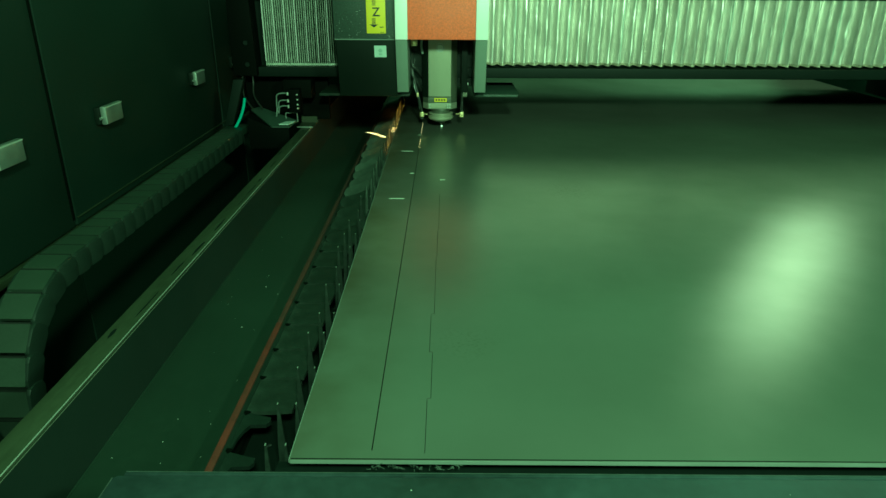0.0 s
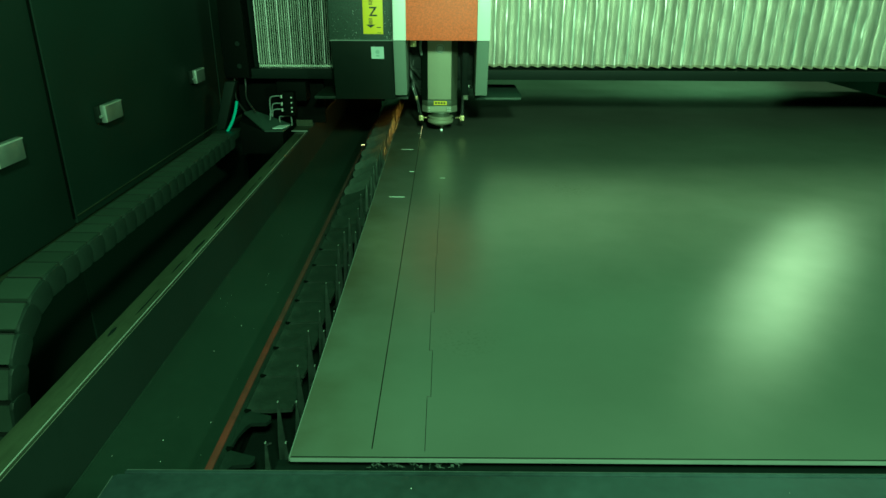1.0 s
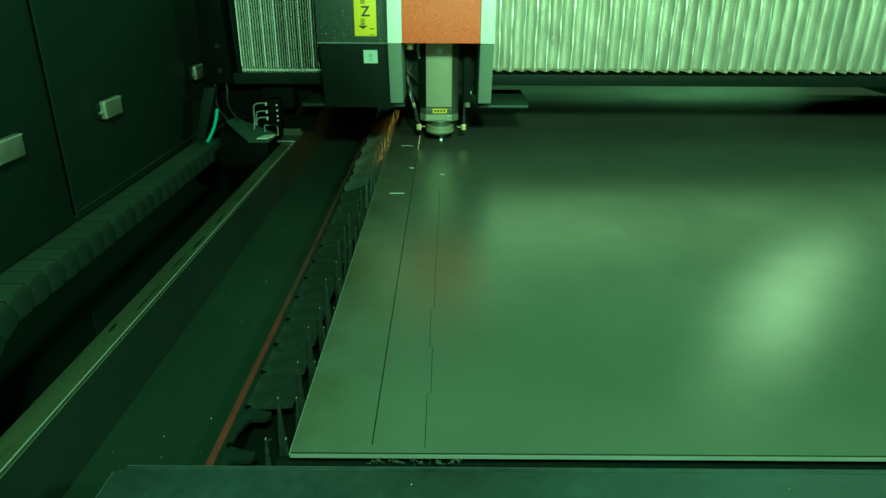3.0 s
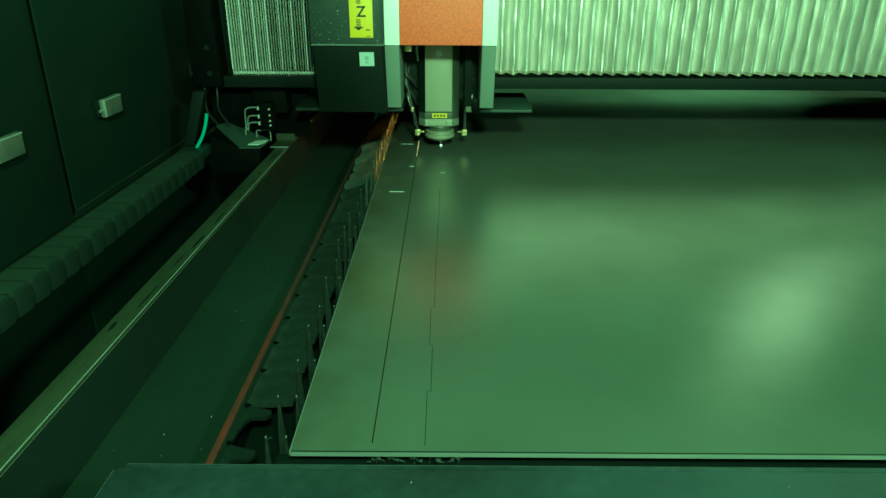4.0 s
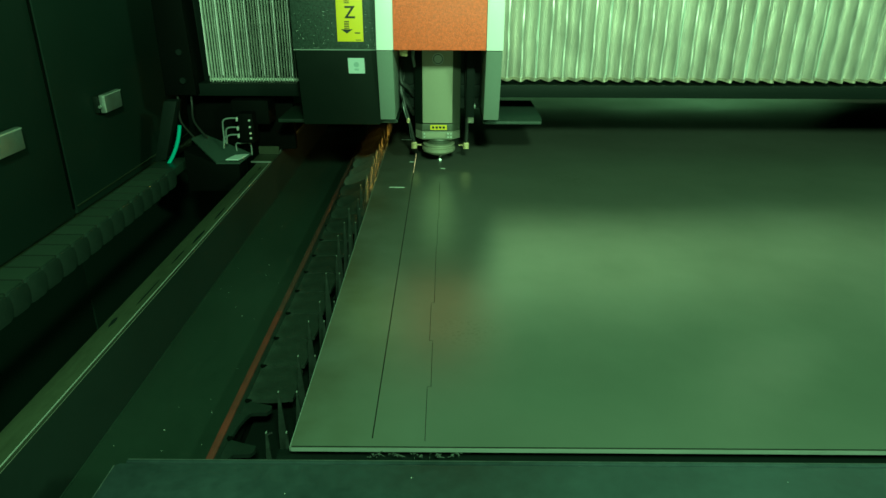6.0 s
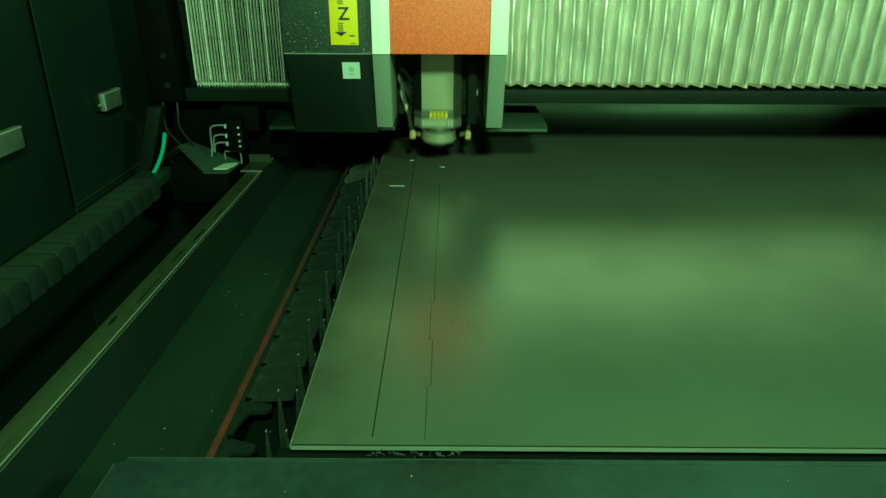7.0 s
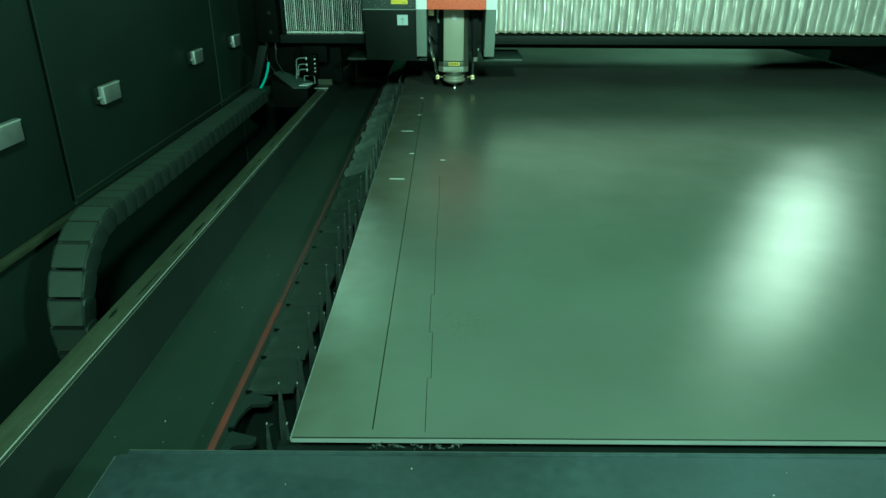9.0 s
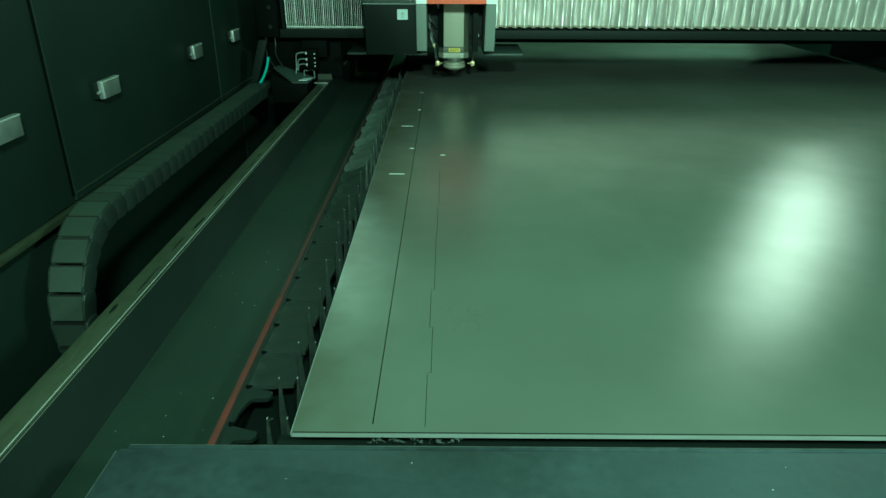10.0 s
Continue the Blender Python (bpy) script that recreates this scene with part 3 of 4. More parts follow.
# ---- the gantry; its origin runs with the cutting point ----
def bellows(name, parent, x0, x1, pitch, depth, z0, z1, rod_every, outline, fabric, rod=0.0016, valley_shade=None):
    """Folded cover: rounded ridges that lean to one side, with a bright rod every few folds."""
    b = tagged(new(name), "silver folded bellows cover")
    b.parent = parent
    n = max(1, round((x1 - x0) / pitch))
    pitch = (x1 - x0) / n
    rng = random.Random(3)
    bm = bmesh.new()
    rows = []
    levels = [z0, z0 + 0.004, z0 + 0.009] + [z0 + 0.009 + (z1 - z0 - 0.009) * k / 8 for k in range(1, 9)]
    cols = []
    for i in range(n):
        wob, slip, lean = rng.uniform(0.85, 1.12), rng.uniform(-0.035, 0.035), rng.uniform(0.9, 1.1)
        for u, d in outline:
            cols.append((x0 + (i + (u * lean if 0 < u < 0.6 else u) + (slip if u > 0 else 0)) * pitch, d * depth * wob, i))
    cols.append((x1, 0.0, n))
    for k, z in enumerate(levels):
        rows.append([bm.verts.new((x + 0.02 * pitch * math.sin(k * 1.1 + i), 0.05 + d * (1 + 0.08 * math.sin(k * 1.7 + i * 2.1)),
                                   z - (0.004 * (-d / depth) if k == 0 else 0))) for x, d, i in cols])
    hem = bmesh.new()
    for k, (a, c) in enumerate(zip(rows, rows[1:])):
        for i in range(len(a) - 1):
            if k < 2:
                hem.faces.new([hem.verts.new(v.co) for v in (a[i], a[i + 1], c[i + 1], c[i])])
            else:
                face = bm.faces.new((a[i], a[i + 1], c[i + 1], c[i]))
                # shade in the fold valleys is painted with a black second material
                face.material_index = 1 if valley_shade and cols[i][1] > -0.1 * depth and cols[i + 1][1] > -0.1 * depth else 0
    bmesh.ops.remove_doubles(hem, verts=hem.verts[:], dist=0.00001)
    for v in [v for v in bm.verts if not v.link_faces]:
        bm.verts.remove(v)
    cloth = part("fabric", bm, fabric, b, smooth=True)
    if valley_shade:
        cloth.data.materials.append(valley_shade)
    part("hem", hem, fabric if valley_shade else HEM, b, "stained lower hem", smooth=True)
    for i in range(0, n, rod_every):
        x = x0 + (i + 0.55) * pitch
        block("fold_rod", WHITE if valley_shade else STITCH, b, x - rod, x + rod, 0.05 - depth * 1.1 - 0.0015, 0.05 - depth * 0.95, z0 + 0.02, z1, label="bright stiffening rod")
    return b


def gantry():
    g = thing("gantry", "dark steel gantry beam with silver bellows covers", "gantry")
    block("beam", BLACK, g, -1.02, 3.1, 0.07, 1.27, 1.12, 1.44, bevel=0.006)
    # unseen screens added to block rear light and shape the reflected strip
    block("rear_screen", BLACK, g, -1.02, 3.1, 1.272, 1.28, 0.918, 1.43)
    block("rear_light_stop", BLACK, g, -0.6635, -0.424, 1.272, 1.28, 0.6962, 0.917, label="unseen black screen against rear light")
    bellows("bellows", g, 0.05, 2.95, 0.052, 0.034, 1.152, 1.455, 5, [(0.0, 0.0), (0.10, -0.16), (0.20, -0.50), (0.32, -0.84), (0.42, -0.99), (0.52, -1.0), (0.60, -0.90), (0.70, -0.66), (0.82, -0.30), (0.92, -0.06)], BELLOWS)
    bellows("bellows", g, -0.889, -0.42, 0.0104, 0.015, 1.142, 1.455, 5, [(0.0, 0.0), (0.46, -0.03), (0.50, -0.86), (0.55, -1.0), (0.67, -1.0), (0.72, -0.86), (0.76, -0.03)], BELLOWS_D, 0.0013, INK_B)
    # unseen plate and arm added to end the light strip reflected in the sheet
    bm = bmesh.new()
    prism(bm, [(2.56, 0.885), (3.6, 0.885), (3.6, 1.14), (2.84, 1.14)], "y", 2.16, 2.20, 0.003)
    part("reflected_plate", bm, DOOR, g, "unseen dark plate for its reflection in the sheet", smooth=True)
    block("plate_arm", BLACK, g, 2.95, 3.1, 1.282, 2.158, 1.02, 1.13, bevel=0.003)
    block("right_leg", BLACK, g, 2.80, 3.1, 0.1, 1.17, 0.853, 1.119, bevel=0.003)
    block("lower_rail", BLACK, g, -0.98, 3.1, 0.0, 0.066, 1.092, 1.138, bevel=0.004, label="dark steel guide rail under the bellows")
    # unseen cap, raised to block the right rear lamp as the gantry nears
    block("blocking_cap", BLACK, g, -1.02, 3.1, 0.06, 1.28, 1.442, 1.545, bevel=0.003)
    # unseen box added to block the left rear lamp's gleam on the sheet
    block("end_blocker", BLACK, g, -1.02, -0.50, 0.08, 0.45, 1.546, 1.86, bevel=0.006)
    # end bracket at the chain side
    bm = bmesh.new()
    prism(bm, [(-1.03, 1.10), (-0.915, 1.10), (-0.925, 1.50), (-1.03, 1.50)], "y", -0.04, 0.1, 0.004)
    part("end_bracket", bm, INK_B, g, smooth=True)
    for z in (1.155, 1.255):
        bm = bmesh.new()
        tube(bm, [(-0.955, -0.041, z), (-0.955, -0.05, z)], 0.011, 10, 1)
        part("bolt_head", bm, BLACK, g)
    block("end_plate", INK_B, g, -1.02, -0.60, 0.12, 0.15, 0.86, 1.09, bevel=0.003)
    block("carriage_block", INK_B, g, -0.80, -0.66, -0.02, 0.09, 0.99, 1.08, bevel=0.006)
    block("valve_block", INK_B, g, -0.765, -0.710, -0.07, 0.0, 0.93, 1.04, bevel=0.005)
    # sloped cover over the guide carriage; its lit top and shaded skirt differ by colour
    bm = bmesh.new()
    top = [(-0.973, 0.0, 0.931), (-0.843, -0.13, 0.872), (-0.758, -0.13, 0.872), (-0.737, -0.04, 0.884), (-0.86, 0.03, 0.893), (-0.948, 0.07, 0.932)]
    lo = [bm.verts.new((x, y, z - 0.006)) for x, y, z in top]
    hi = [bm.verts.new(p) for p in top]
    made = [bm.faces.new(lo), bm.faces.new(hi)] + [bm.faces.new((lo[k], lo[(k + 1) % 6], hi[(k + 1) % 6], hi[k])) for k in range(6)]
    bmesh.ops.recalc_face_normals(bm, faces=made)
    part("sloped_cover", bm, COVER, g, "grey sloped sheet-metal cover")
    bm = bmesh.new()
    prism(bm, [(-0.96, 0.76), (-0.762, 0.76), (-0.762, 0.862), (-0.84, 0.862), (-0.96, 0.915)], "y", -0.125, -0.03, 0.003)
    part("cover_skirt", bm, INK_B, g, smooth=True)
    bm = bmesh.new()
    prism(bm, [(-0.808, -0.125), (-0.763, -0.125), (-0.742, -0.05), (-0.787, -0.05)], "z", 0.879, 0.8835)
    part("cover_label", bm, PALE, g)
    tray = block("small_tray", RAIL, g, -0.735, -0.658, -0.06, 0.06, 0.8525, 0.855, bevel=0.001, label="thin green-grey open tray")
    block("tray_lip", LATCH, tray, -0.735, -0.658, -0.0625, -0.0605, 0.8525, 0.859)
    block("tray_back", RAIL, tray, -0.735, -0.655, 0.0605, 0.0625, 0.8525, 0.885)
    for k, (dz, x) in enumerate(((0.0, -0.829), (-0.034, -0.822), (-0.062, -0.822))):
        hose("air_tube", PIPE, g, [(-0.768, -0.05, 1.019 + dz), (-0.80, -0.055, 1.020 + dz), (x + 0.006, -0.055, 1.012 + dz), (x, -0.05, 0.985 + dz), (-0.83, -0.05, 0.94), (-0.835, -0.05, 0.905)], 0.0029, "clear bent air tube")
        block("elbow", BRIGHT, g, -0.772, -0.764, -0.072, -0.05, 1.012 + dz, 1.026 + dz, bevel=0.002)
    for i, dz in enumerate((0.0, -0.024, -0.048, -0.066)):
        block("push_fitting", BRIGHT, g, -0.725, -0.717, -0.080, -0.0705, 1.013 + dz, 1.020 + dz, bevel=0.003, label="small bright push-in fitting")
    hose("air_tube", PIPE, g, [(-0.793, -0.03, 0.885), (-0.793, -0.03, 0.917), (-0.775, -0.03, 0.919), (-0.74, -0.03, 0.919), (-0.737, -0.03, 0.875)], 0.0026)
    # chain arm with the turquoise hose
    bm = bmesh.new()
    prism(bm, [(-1.084, 0.862), (-1.040, 0.872), (-0.968, 1.09), (-1.016, 1.09)], "y", -0.10, -0.05, 0.003)
    part("chain_arm", bm, BLACK, g, smooth=True)
    block("chain_foot", BED, g, -1.075, -0.975, -0.23, -0.04, 0.835, 0.866, bevel=0.003)
    block("foot_tab", RAIL, g, -0.955, -0.92, -0.06, -0.02, 0.80, 0.812, bevel=0.002)
    hose("coolant_hose", CYAN, g, [(-0.970, -0.10, 1.003), (-0.981, -0.105, 0.953), (-1.003, -0.11, 0.90), (-1.043, -0.12, 0.835)], 0.0068, "turquoise plastic hose")
    for i in range(2):
        x = -1.0 + 0.05 * i
        hose("cable", CABLE, g, [(x, 0.0, 1.12), (x + 0.01, -0.03, 1.07), (x + 0.005, -0.02, 1.0), (x + 0.03, 0.02, 0.93)], 0.004)
    return g


def carriage():
    c = thing("cutting_carriage", "dark and white carriage housing with an orange front cover", "carriage")
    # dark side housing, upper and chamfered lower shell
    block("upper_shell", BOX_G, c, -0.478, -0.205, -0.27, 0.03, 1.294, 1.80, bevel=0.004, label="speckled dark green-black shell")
    # darkening of the back-sloping lower faces is put into their colour
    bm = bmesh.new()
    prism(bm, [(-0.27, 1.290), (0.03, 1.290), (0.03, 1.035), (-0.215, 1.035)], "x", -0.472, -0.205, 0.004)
    part("lower_shell", bm, BOX_D, c, "darkened lower shell", smooth=True)
    block("seam_strip", EDGE, c, -0.477, -0.206, -0.2708, -0.266, 1.2905, 1.2935)
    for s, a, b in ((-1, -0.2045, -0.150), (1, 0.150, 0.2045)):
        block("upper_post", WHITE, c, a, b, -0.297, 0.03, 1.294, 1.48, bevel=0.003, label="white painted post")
        # the sloping lower post is darkened by its colour, not by light alone
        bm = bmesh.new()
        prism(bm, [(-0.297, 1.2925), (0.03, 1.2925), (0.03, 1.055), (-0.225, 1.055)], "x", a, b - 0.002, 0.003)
        part("lower_post", bm, GREY, c, "darkened grey lower post", smooth=True)
    block("front_cover", ORANGE, c, -0.1495, 0.1495, -0.294, -0.10, 1.2945, 1.47, bevel=0.003, label="orange hammertone front cover")
    # unseen dark box added so the sheet reflects dark above the cover
    block("unseen_box", BOX_D, c, -0.1495, 0.2045, -0.25, 0.02, 1.482, 1.78, bevel=0.004)
    block("back_plate", BOX_D, c, -0.1495, 0.1495, 0.01, 0.03, 1.05, 1.40)
    block("slide_rail", BLACK, c, 0.095, 0.125, -0.06, 0.009, 1.03, 1.29, bevel=0.002)
    block("base_plate", BED, c, -0.59, -0.155, -0.10, 0.2, 1.016, 1.028, bevel=0.002, label="dark steel base plate")
    bm = bmesh.new()
    prism(bm, [(0.155, -0.13), (0.365, -0.13), (0.375, -0.06), (0.375, 0.28), (0.155, 0.28)], "z", 1.02, 1.030, 0.002)
    part("base_plate", bm, COVER, c, "dark steel base plate", smooth=True)
    # dust caught on the shell above the seam
    rng = random.Random(77)
    bm = bmesh.new()
    for k in range(70):
        r, z = rng.uniform(0.0005, 0.0012), 1.297 + rng.random() ** 2.2 * 0.12
        x = rng.uniform(-0.47, -0.34) if k % 3 else rng.uniform(-0.24, -0.21)
        for v in bmesh.ops.create_icosphere(bm, subdivisions=1, radius=r)["verts"]:
            v.co = Vector((v.co.x + x, v.co.y * 0.4 - 0.2703, v.co.z + z))
    tagged(part("dust", bm, MARK, c, "pale metal dust"), kind="stuff")
    # axis label
    lab = block("axis_label", YELLOW, c, -0.331, -0.247, -0.2725, -0.2705, 1.318, 1.475, bevel=0.0008, label="yellow axis label with black letter and arrow")
    lettering("letter", "Z", 0.052, INK, lab, pose(-0.288, -0.2730, 1.406, 90), 0.0008)
    bm = bmesh.new()
    prism(bm, [(-0.318, 1.356), (-0.280, 1.356), (-0.299, 1.343)], "y", -0.2735, -0.2727)
    part("arrow_head", bm, INK, lab)
    for k in range(5):
        block("arrow_bar", INK, lab, -0.307, -0.291, -0.2735, -0.2727, 1.358 + 0.0052 * k, 1.3605 + 0.0052 * k)
    for k in range(5):
        block("arrow_bar", INK, lab, -0.305, -0.289, -0.2735, -0.2727, 1.435 + 0.0052 * k, 1.4375 + 0.0052 * k)
    block("minus_bar", INK, lab, -0.274, -0.257, -0.2735, -0.2727, 1.343, 1.3465)
    block("small_print", INK, lab, -0.272, -0.255, -0.2735, -0.2727, 1.322, 1.324)
    # pale sticker on the sloped lower shell
    st = new("sticker")
    st.parent = c
    st.matrix_basis = pose(-0.275, -0.2585, 1.2405, 12.2)
    tagged(st, "pale square sticker with a grey mark")
    block("paper", PALE, st, -0.027, 0.027, -0.0015, -0.0003, -0.026, 0.026)
    bm = bmesh.new()
    prism(bm, [(0.009 * math.cos(a * math.pi / 6), 0.004 + 0.009 * math.sin(a * math.pi / 6)) for a in range(12)], "y", -0.0022, -0.0016)
    part("mark", bm, INK_G, st)
    block("mark", INK_G, st, -0.007, 0.007, -0.0022, -0.0016, -0.016, -0.009)
    return c


def cutting_head():
    h = thing("laser_cutter", "satin aluminium laser cutting head with hoses", "laser head")
    block("body", HEAD, h, -0.064, 0.045, -0.082, 0.004, 1.012, 1.42, bevel=0.002, label="pale satin aluminium body")
    # the chamfers' dark reflections are painted as darker side pieces
    for name, s, edge, wide, mat, words in (("head_side", -1, -0.0645, -0.094, BOX_D, "chamfered side, its dark reflection painted black"), ("head_side", 1, 0.0455, 0.0735, HEAD_G, "chamfered side, its dark reflection painted grey-green")):
        bm = bmesh.new()
        prism(bm, [(edge, -0.079), (wide, -0.048), (wide, 0.004), (edge, 0.004)], "z", 1.006, 1.42, 0.0015)
        part(name, bm, mat, h, words, smooth=True)
    oct_lo = [(-0.066, -0.083), (0.046, -0.083), (0.074, -0.05), (0.074, 0.005), (-0.092, 0.005), (-0.092, -0.05)]
    bm = bmesh.new()
    prism(bm, [(x * 0.99, y + 0.004) for x, y in oct_lo], "z", 0.982, 1.008, 0.001)
    part("drawer_frame", bm, HEAD_G, h, "grey-green lens drawer frame", smooth=True)
    bm = bmesh.new()
    prism(bm, oct_lo, "z", 0.952, 0.981, 0.0015)
    part("lens_drawer", bm, HEAD_S, h, "pale aluminium lens drawer", smooth=True)
    block("drawer_plate", HEAD, h, -0.054, 0.020, -0.0845, -0.0835, 0.959, 0.976, label="pale name plate")
    lab = block("warning_label", YELLOW, h, -0.036, 0.025, -0.0812, -0.0793, 0.987, 1.005, label="small yellow label with black marks")
    for k in range(4):
        block("label_bar", INK, lab, -0.030 + 0.013 * k, -0.021 + 0.013 * k, -0.0818, -0.0813, 0.992, 1.0)
    for x in (-0.058, 0.030, 0.040):
        for z in (0.961, 0.973):
            bm = bmesh.new()
            tube(bm, [(x, -0.083, z), (x, -0.087, z)], 0.0035, 10, 1)
            part("cap_screw", bm, BRIGHT, h)
    bm = bmesh.new()
    turned(bm, [(0.050, 0.9515), (0.052, 0.945), (0.047, 0.941), (0.047, 0.9305)], -0.005, -0.03)
    part("sensor_neck", bm, HEAD_G, h, "turned grey neck with dark grooves", smooth=True)
    bm = bmesh.new()
    turned(bm, [(0.052, 0.930), (0.060, 0.928), (0.0605, 0.924), (0.056, 0.921), (0.056, 0.916), (0.062, 0.913), (0.062, 0.902), (0.057, 0.896), (0.030, 0.885)], -0.005, -0.03)
    part("sensor_ring", bm, HEAD, h, "turned aluminium sensor ring", smooth=True)
    bm = bmesh.new()
    turned(bm, [(0.036, 0.8848), (0.030, 0.881), (0.024, 0.8788)], -0.005, -0.022)
    part("nozzle_holder", bm, CABLE, h, "dark ceramic nozzle holder", smooth=True)
    bm = bmesh.new()
    turned(bm, [(0.024, 0.8785), (0.017, 0.872), (0.006, 0.864), (0.003, 0.862)], 0, 0.0, 20)
    part("nozzle", bm, HEAD_D, h, "small copper nozzle", smooth=True)
    bm = bmesh.new()
    tube(bm, [(-0.008, -0.079, 1.241), (-0.008, -0.084, 1.241)], 0.020, 24, 1)
    knob = part("round_plug", bm, BRIGHT, h, "round steel plug", smooth=True)
    bm = bmesh.new()
    tube(bm, [(-0.008, -0.0838, 1.241), (-0.008, -0.0848, 1.241)], 0.0172, 24, 1)
    part("plug_recess", bm, INK, knob, "dark recess of the plug", smooth=True)
    bm = bmesh.new()
    tube(bm, [(-0.008, -0.0846, 1.241), (-0.008, -0.0862, 1.241)], 0.0145, 24, 1)
    part("plug_face", bm, BRIGHT, knob, smooth=True)
    for s in (-1, 1):
        block("side_fitting", BRASS, h, s * 0.098 - 0.011, s * 0.098 + 0.011, -0.045, -0.02, 0.905, 0.930, bevel=0.004, label="brass hose fitting")
        hose("fitting_stem", BRASS, h, [(s * 0.07, -0.03, 0.918), (s * 0.088, -0.03, 0.918)], 0.004)
    hose("water_hose", CABLE, h, [(-0.098, -0.032, 0.93), (-0.108, -0.04, 0.98), (-0.125, -0.03, 1.04), (-0.142, 0.0, 1.12), (-0.13, 0.02, 1.2)], 0.006)
    hose("air_hose", PIPE, h, [(-0.108, -0.032, 0.945), (-0.115, -0.045, 1.0), (-0.135, -0.04, 1.06), (-0.138, -0.01, 1.13)], 0.0035, "clear air hose")
    hose("gas_hose", CABLE, h, [(0.098, -0.032, 0.93), (0.10, -0.035, 1.0), (0.098, -0.02, 1.10), (0.09, 0.0, 1.3)], 0.007)
    hose("water_hose", CABLE, h, [(-0.10, 0.0, 1.03), (-0.118, -0.03, 1.07), (-0.142, -0.04, 1.115), (-0.146, -0.01, 1.18)], 0.0095)
    hose("water_hose", CABLE, h, [(-0.098, -0.01, 1.10), (-0.12, -0.04, 1.135), (-0.142, -0.045, 1.16), (-0.147, 0.0, 1.23)], 0.0085)
    hose("sensor_cable", CABLE, h, [(-0.104, -0.05, 0.955), (-0.112, -0.06, 1.01), (-0.13, -0.055, 1.075), (-0.14, -0.03, 1.13)], 0.0045)
    block("hose_clip", BRASS, h, -0.124, -0.112, -0.066, -0.052, 1.008, 1.026, bevel=0.003)
    block("cable_clip", HEAD_S, h, 0.102, 0.125, -0.05, -0.02, 1.005, 1.05, bevel=0.004)
    block("cable_clip", BRIGHT, h, 0.112, 0.13, -0.055, -0.025, 1.062, 1.075, bevel=0.003)
    block("terminal", BRASS, h, -0.148, -0.118, -0.05, -0.02, 1.245, 1.29, bevel=0.003)
    hose("cable", PIPE, h, [(-0.092, -0.05, 1.29), (-0.098, -0.055, 1.25), (-0.092, -0.05, 1.21)], 0.006)
    return h


# ---- the energy chain beside the bed ----
LINK, RADIUS, TOP, FIXED = 0.070, 0.25, 0.850, 3.0
CHAIN_X = -1.006
LENGTH = (3.635 - 1.83) + math.pi * RADIUS + (FIXED - 1.83)


def chain_pose(s, end):
    """The pose of the link whose middle lies s metres along the chain from its moving end."""
    turn_y = (end + FIXED + math.pi * RADIUS - LENGTH) / 2
    run = end - turn_y
    if s < run:
        return pose(CHAIN_X, end - s, TOP)
    a = (s - run) / RADIUS
    if a < math.pi:
        return pose(CHAIN_X, turn_y - RADIUS * math.sin(a), TOP - RADIUS + RADIUS * math.cos(a), math.degrees(a))
    return pose(CHAIN_X, turn_y + (s - run - math.pi * RADIUS), TOP - 2 * RADIUS, 180)


def chain():
    c = thing("energy_chain", "black nylon cable drag chain along the bed", "drag chain")
    bm = bmesh.new()
    box(bm, -0.0425, 0.0425, -0.0333, 0.0333, 0.018, 0.0305)
    cover = mesh_of("cover", bm, CHAIN, True)
    bm = bmesh.new()
    box(bm, -0.040, 0.040, -0.0305, 0.0305, -0.032, -0.024, 0.003)
    floor_strip = mesh_of("floor_strip", bm, CHAIN, True)
    bm = bmesh.new()
    outline = [(-0.043, -0.016), (-0.036, -0.030), (-0.02, -0.034), (0.022, -0.034), (0.036, -0.026), (0.041, -0.008), (0.041, 0.008), (0.036, 0.024), (0.022, 0.0295), (-0.02, 0.0295), (-0.036, 0.024), (-0.043, 0.012)]
    prism(bm, outline, "x", -0.008, 0.004, 0.0035)
    # the sides' dark look is put into a darkened copy of the nylon
    side = mesh_of("side_plate", bm, CHAIN_SIDE, True)
    bm = bmesh.new()
    # dark strip that stands for the gap between two covers
    box(bm, -0.0425, 0.0425, 0.0335, 0.0372, 0.016, 0.0312)
    link_gap_mesh = mesh_of("hinge_strip", bm, CHAIN_DARK)
    links = []
    for i in range(int(LENGTH / LINK)):
        link = new("link", None)
        link.parent = c
        links.append(((i + 0.5) * LINK, link))
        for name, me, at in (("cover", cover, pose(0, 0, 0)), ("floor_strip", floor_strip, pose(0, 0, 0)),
                             ("hinge_strip", link_gap_mesh, pose(0, 0, 0)), ("side_plate", side, pose(0.0455, 0, 0, 0, 0, -3.2)), ("side_plate", side, pose(-0.0455, 0, 0, 0, 0, 183.2))):
            ob = new(name, me)
            ob.parent, ob.matrix_basis = link, at
    return c, links


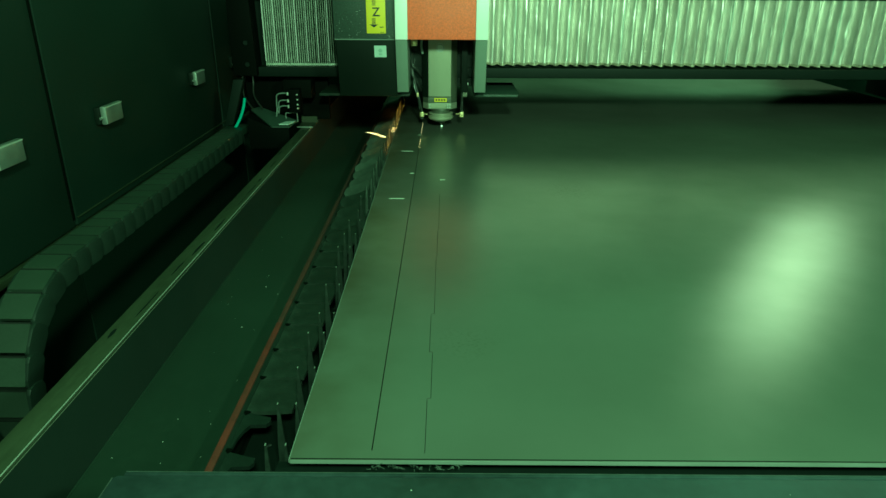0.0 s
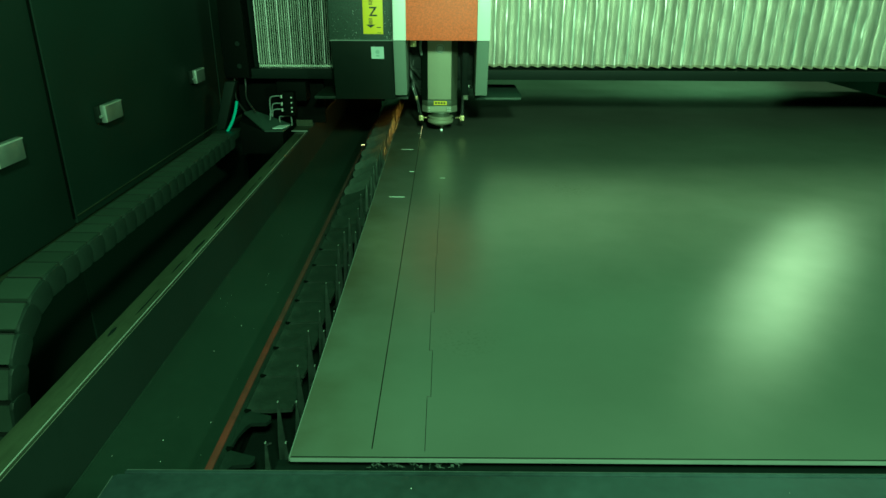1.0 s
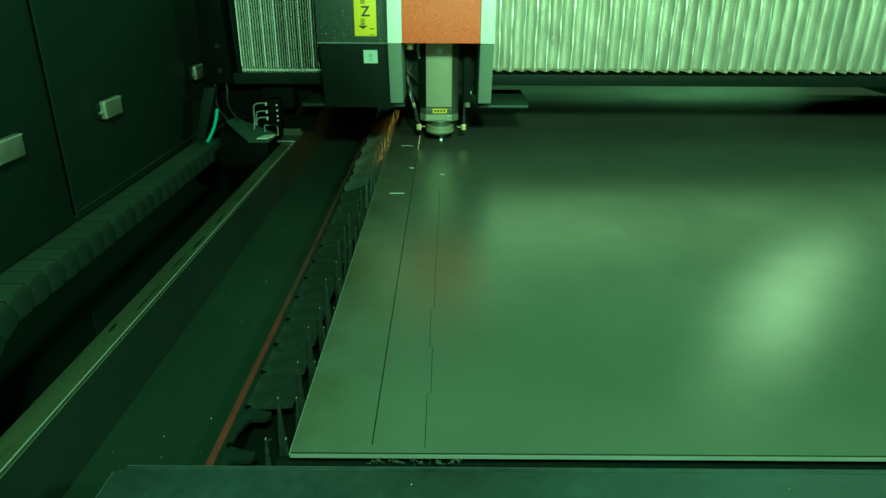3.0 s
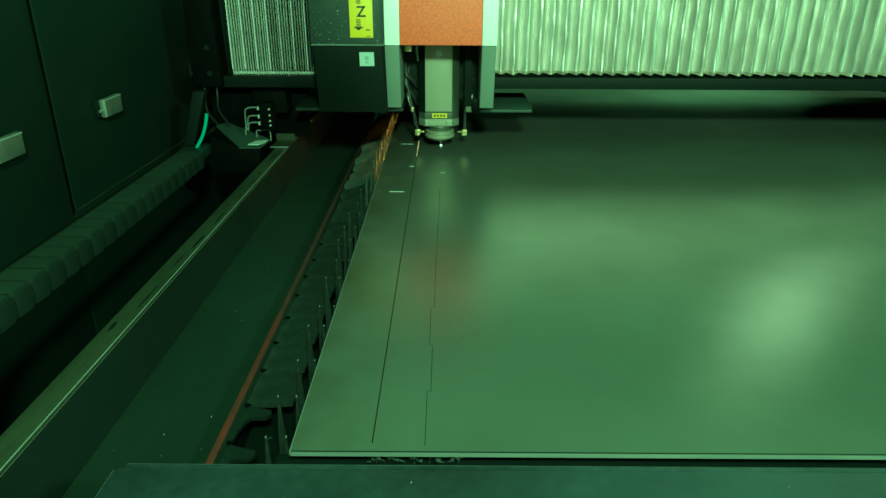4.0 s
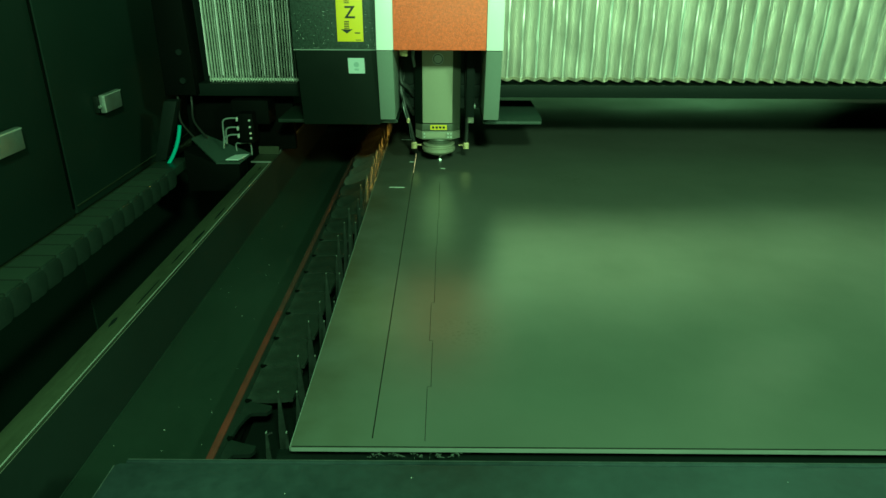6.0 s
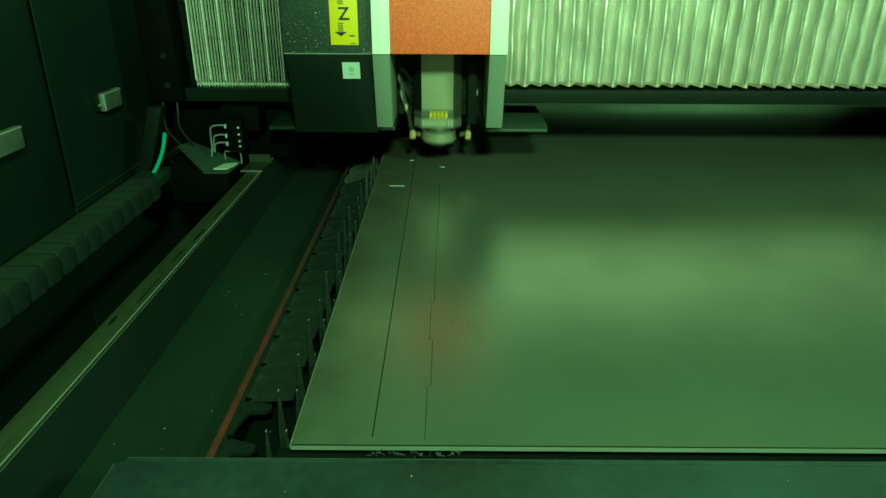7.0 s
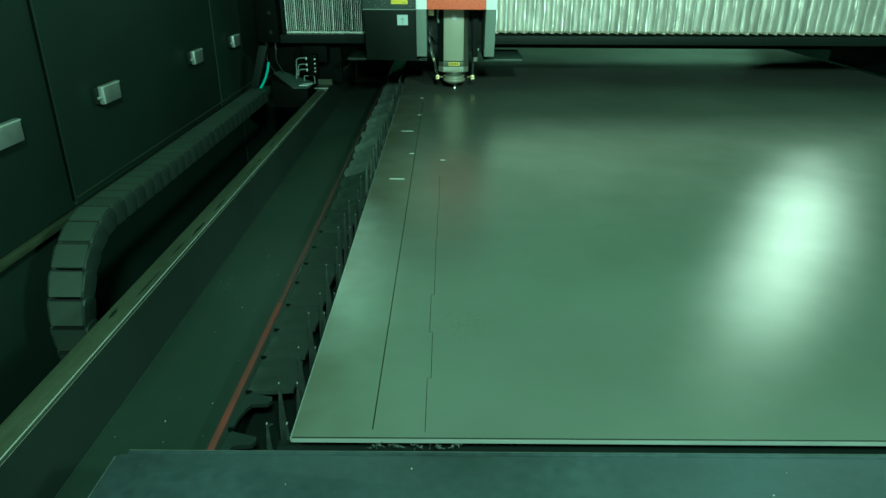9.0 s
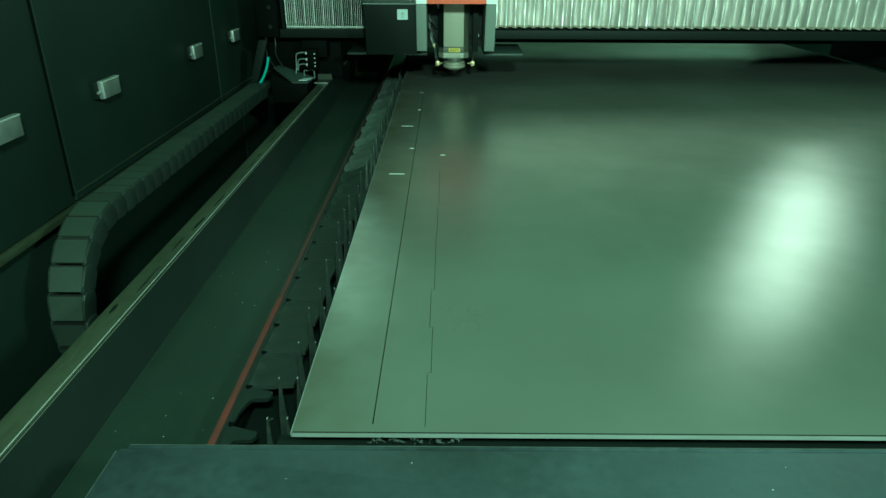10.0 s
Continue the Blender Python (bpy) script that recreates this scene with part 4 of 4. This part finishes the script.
# ---- sparks ----
def sparks():
    s = thing("spark_shower", "orange sparks blown out under the sheet", "sparks")
    rng = random.Random(8)
    # unseen rods for the melt's light on the slats, hidden by the sheet edge
    for i in range(16):
        x, y, z = rng.uniform(-0.2445, -0.240), -0.22 + i * 0.07 + rng.uniform(-0.02, 0.02), rng.uniform(0.806, 0.826)
        l = rng.uniform(0.02, 0.05)
        hose("ember", EMBER, s, [(x, y, z), (x + 0.4 * l, y + l * rng.uniform(0.3, 0.8), z - rng.uniform(0.0, 0.012))], rng.uniform(0.0022, 0.0032), "glowing ember")
    # light from below through the cut, painted as a glowing strip
    bm = bmesh.new()
    y = -0.17
    while y < 0.07:
        l, w = rng.uniform(0.012, 0.03), rng.uniform(0.0004, 0.0009) * (0.6 if y < -0.08 else 1.0)
        box(bm, -0.1134 - w, -0.1134 + w, y, y + l, 0.8480, 0.8506)
        y += l + rng.uniform(-0.002, 0.004) * (3 if y < -0.08 else 1)
    part("kerf_glow", bm, KERF_LIGHT, s, "glowing strip for light from below in the cut")
    # sparks that fly out over the deck: half length, moment, place beside the cutting point, lean, turn
    flights = [(0.046, 0.0, -0.325, -0.20, 0.850, 8, 0), (0.008, 0.0, -0.262, -0.03, 0.835, 60, 10), (0.006, 0.0, -0.250, -0.10, 0.860, -50, 0), (0.034, 0.1, -0.42, -0.06, 0.90, -16, 0),
               (0.014, 0.2, -0.36, -0.10, 0.86, 65, 0), (0.007, 0.5, -0.27, 0.06, 0.85, 40, 0), (0.010, 1.3, -0.34, -0.20, 0.84, 50, 0), (0.005, 1.0, -0.36, -0.24, 0.83, 10, 0),
               (0.017, 2.5, -0.397, 0.33, 0.90, 68, 0), (0.005, 2.5, -0.27, 0.16, 0.85, 20, 0), (0.005, 2.5, -0.31, -0.40, 0.83, 60, 0), (0.006, 3.3, -0.34, 0.05, 0.86, -30, 0),
               (0.004, 4.2, -0.75, 0.10, 0.80, 20, 0), (0.004, 5.2, -0.28, -0.22, 0.83, 60, 0), (0.006, 6.1, -0.36, 0.10, 0.86, 40, 0), (0.006, 6.8, -0.60, 0.35, 0.86, 50, 0), (0.006, 6.8, -0.38, -0.22, 0.80, 60, 0)]
    # one burst of them
    for i in range(24):
        k = rng.random()
        flights.append((rng.uniform(0.012, 0.03) + 0.045 * (i % 6 == 0), 0.7, -0.26 - 0.24 * k, rng.uniform(-0.45, -0.05) * (1 - 0.3 * k), 0.84 + rng.uniform(0, 0.07), rng.uniform(-22, 18), rng.uniform(-14, 14)))
    for i in range(13):
        k = rng.random()
        flights.append((rng.uniform(0.005, 0.014), 0.8, -0.28 - 0.32 * k * k, rng.uniform(-0.45, 0.35), 0.83 + rng.uniform(0, 0.09), rng.uniform(-40, 40), rng.uniform(-30, 30)))
    for x, y, z in ((-0.33, -0.05, 0.84), (-0.56, -0.06, 0.83), (-0.27, 0.5, 0.93), (-0.36, -0.20, 0.82), (-0.48, 0.05, 0.84)):
        flights.append((0.007, 0.9, x, y, z, rng.uniform(-30, 30), 0))
    flyers = []
    for l, t, x, y, z, lean, way in flights:
        bm = bmesh.new()
        tube(bm, [(-l, 0, 0.15 * l), (0, 0.1 * l, 0), (l, 0, -0.15 * l)], rng.uniform(0.0007, 0.0012), 6, 3)
        flyers.append((part("flying_spark", bm, SPARK, s, "white-hot flying spark"), t, (x, y, z), lean, way))
    return s, flyers


def flight(t, at, lean, way):
    """A spark waits in the melt under the sheet, shoots out over the deck, and drops through the gap into the tray."""
    x, y, z = at
    rest, out, down = pose(-0.15, y, 0.80, 0, lean, way), pose(x, y, z, 0, lean, way), pose(-0.27, y, 0.44, 0, lean, way)
    rows = [(0.0, rest), (t - 0.2, rest), (t - 0.1, rest), (t - 0.02, pose(x + 0.05, y, z + 0.004, 0, lean, way)), (t + 0.02, pose(x - 0.03, y, z - 0.004, 0, lean, way)), (t + 0.09, down), (t + 0.3, down), (10.0, down)]
    if t < 0.25:
        rows = [(0.0, out if t == 0 else rest)] + [q for q in rows if q[0] > 0.005]
    return rows


def glow():
    bm = bmesh.new()
    bmesh.ops.create_icosphere(bm, subdivisions=2, radius=0.0048)
    return tagged(part("laser_spot", bm, DOT, smooth=True), "white glowing laser spot at the nozzle", "laser spot")


shell()
left_wall()
for ya, yb in ((1.69, 1.817), (2.292, 2.424), (3.195, 3.318), (3.825, 3.948)):
    latch(ya, yb)
bed()
red_bar()
front_plate()
sheet()
slats()
slag_bits()
chips()
GANTRY = gantry()
CARRIAGE = carriage()
HEADTOOL = cutting_head()
CHAIN_THING, LINKS = chain()
SPARKS, FLYERS = sparks()
SPOT = glow()

# seconds, the cutting point's y and x, and how far the head is lifted
RUN = ((0, 3.374, -0.016, 0), (0.5, 3.307, -0.016, 0), (1, 3.242, -0.016, 0), (1.5, 3.178, -0.015, 0), (2, 3.105, -0.015, 0), (2.5, 3.028, -0.016, 0), (3.3, 2.918, -0.016, 0),
       (4, 2.824, -0.016, 0), (4.5, 2.747, -0.016, 0), (5, 2.676, -0.017, 0), (5.5, 2.600, -0.019, 0), (6.2, 2.49, -0.017, 0), (6.8, 2.388, -0.017, 0), (6.9, 2.386, -0.017, 0.0), (7.0, 2.385, -0.016, 0.07),
       (7.1, 2.388, -0.014, 0.115), (7.2, 2.44, 0.014, 0.115), (7.3, 2.63, 0.046, 0.112), (7.4, 2.943, 0.053, 0.112), (7.5, 3.285, 0.054, 0.112), (7.6, 3.64, 0.054, 0.112), (7.7, 3.80, 0.054, 0.112),
       (7.8, 3.845, 0.054, 0.11), (7.9, 3.862, 0.054, 0.05), (8.0, 3.868, 0.054, 0), (8.2, 3.874, 0.055, 0), (8.4, 3.874, 0.055, 0), (8.5, 3.874, 0.055, 0), (9.2, 3.874, 0.055, 0), (9.4, 3.874, 0.055, 0),
       (9.5, 3.874, 0.055, 0.0), (9.6, 3.874, 0.055, 0.0), (9.8, 3.874, 0.055, 0.002), (9.9, 3.874, 0.055, 0.015), (10, 3.874, 0.055, 0.046))


def motions():
    walk(GANTRY, [(t, pose(0, y, 0)) for t, y, x, z in RUN])
    walk(CARRIAGE, [(t, pose(x, y, 0)) for t, y, x, z in RUN])
    walk(HEADTOOL, [(t, pose(x, y, z)) for t, y, x, z in RUN])
    walk(SPOT, [(t, pose(x, y, max(z, 0.0) + (0.852 if t < 6.95 or 8.45 < t < 9.25 or 9.55 < t < 9.95 else 0.88))) for t, y, x, z in RUN])
    walk(SPARKS, [(t, pose(0, y, 0 if t < 6.85 else -0.7)) for t, y, x, z in RUN])
    for spark, t, at, lean, way in FLYERS:
        walk(spark, flight(t, at, lean, way))
    for s, link in LINKS:
        walk(link, [(t, chain_pose(s, y - 0.24)) for t, y, x, z in RUN])


motions()
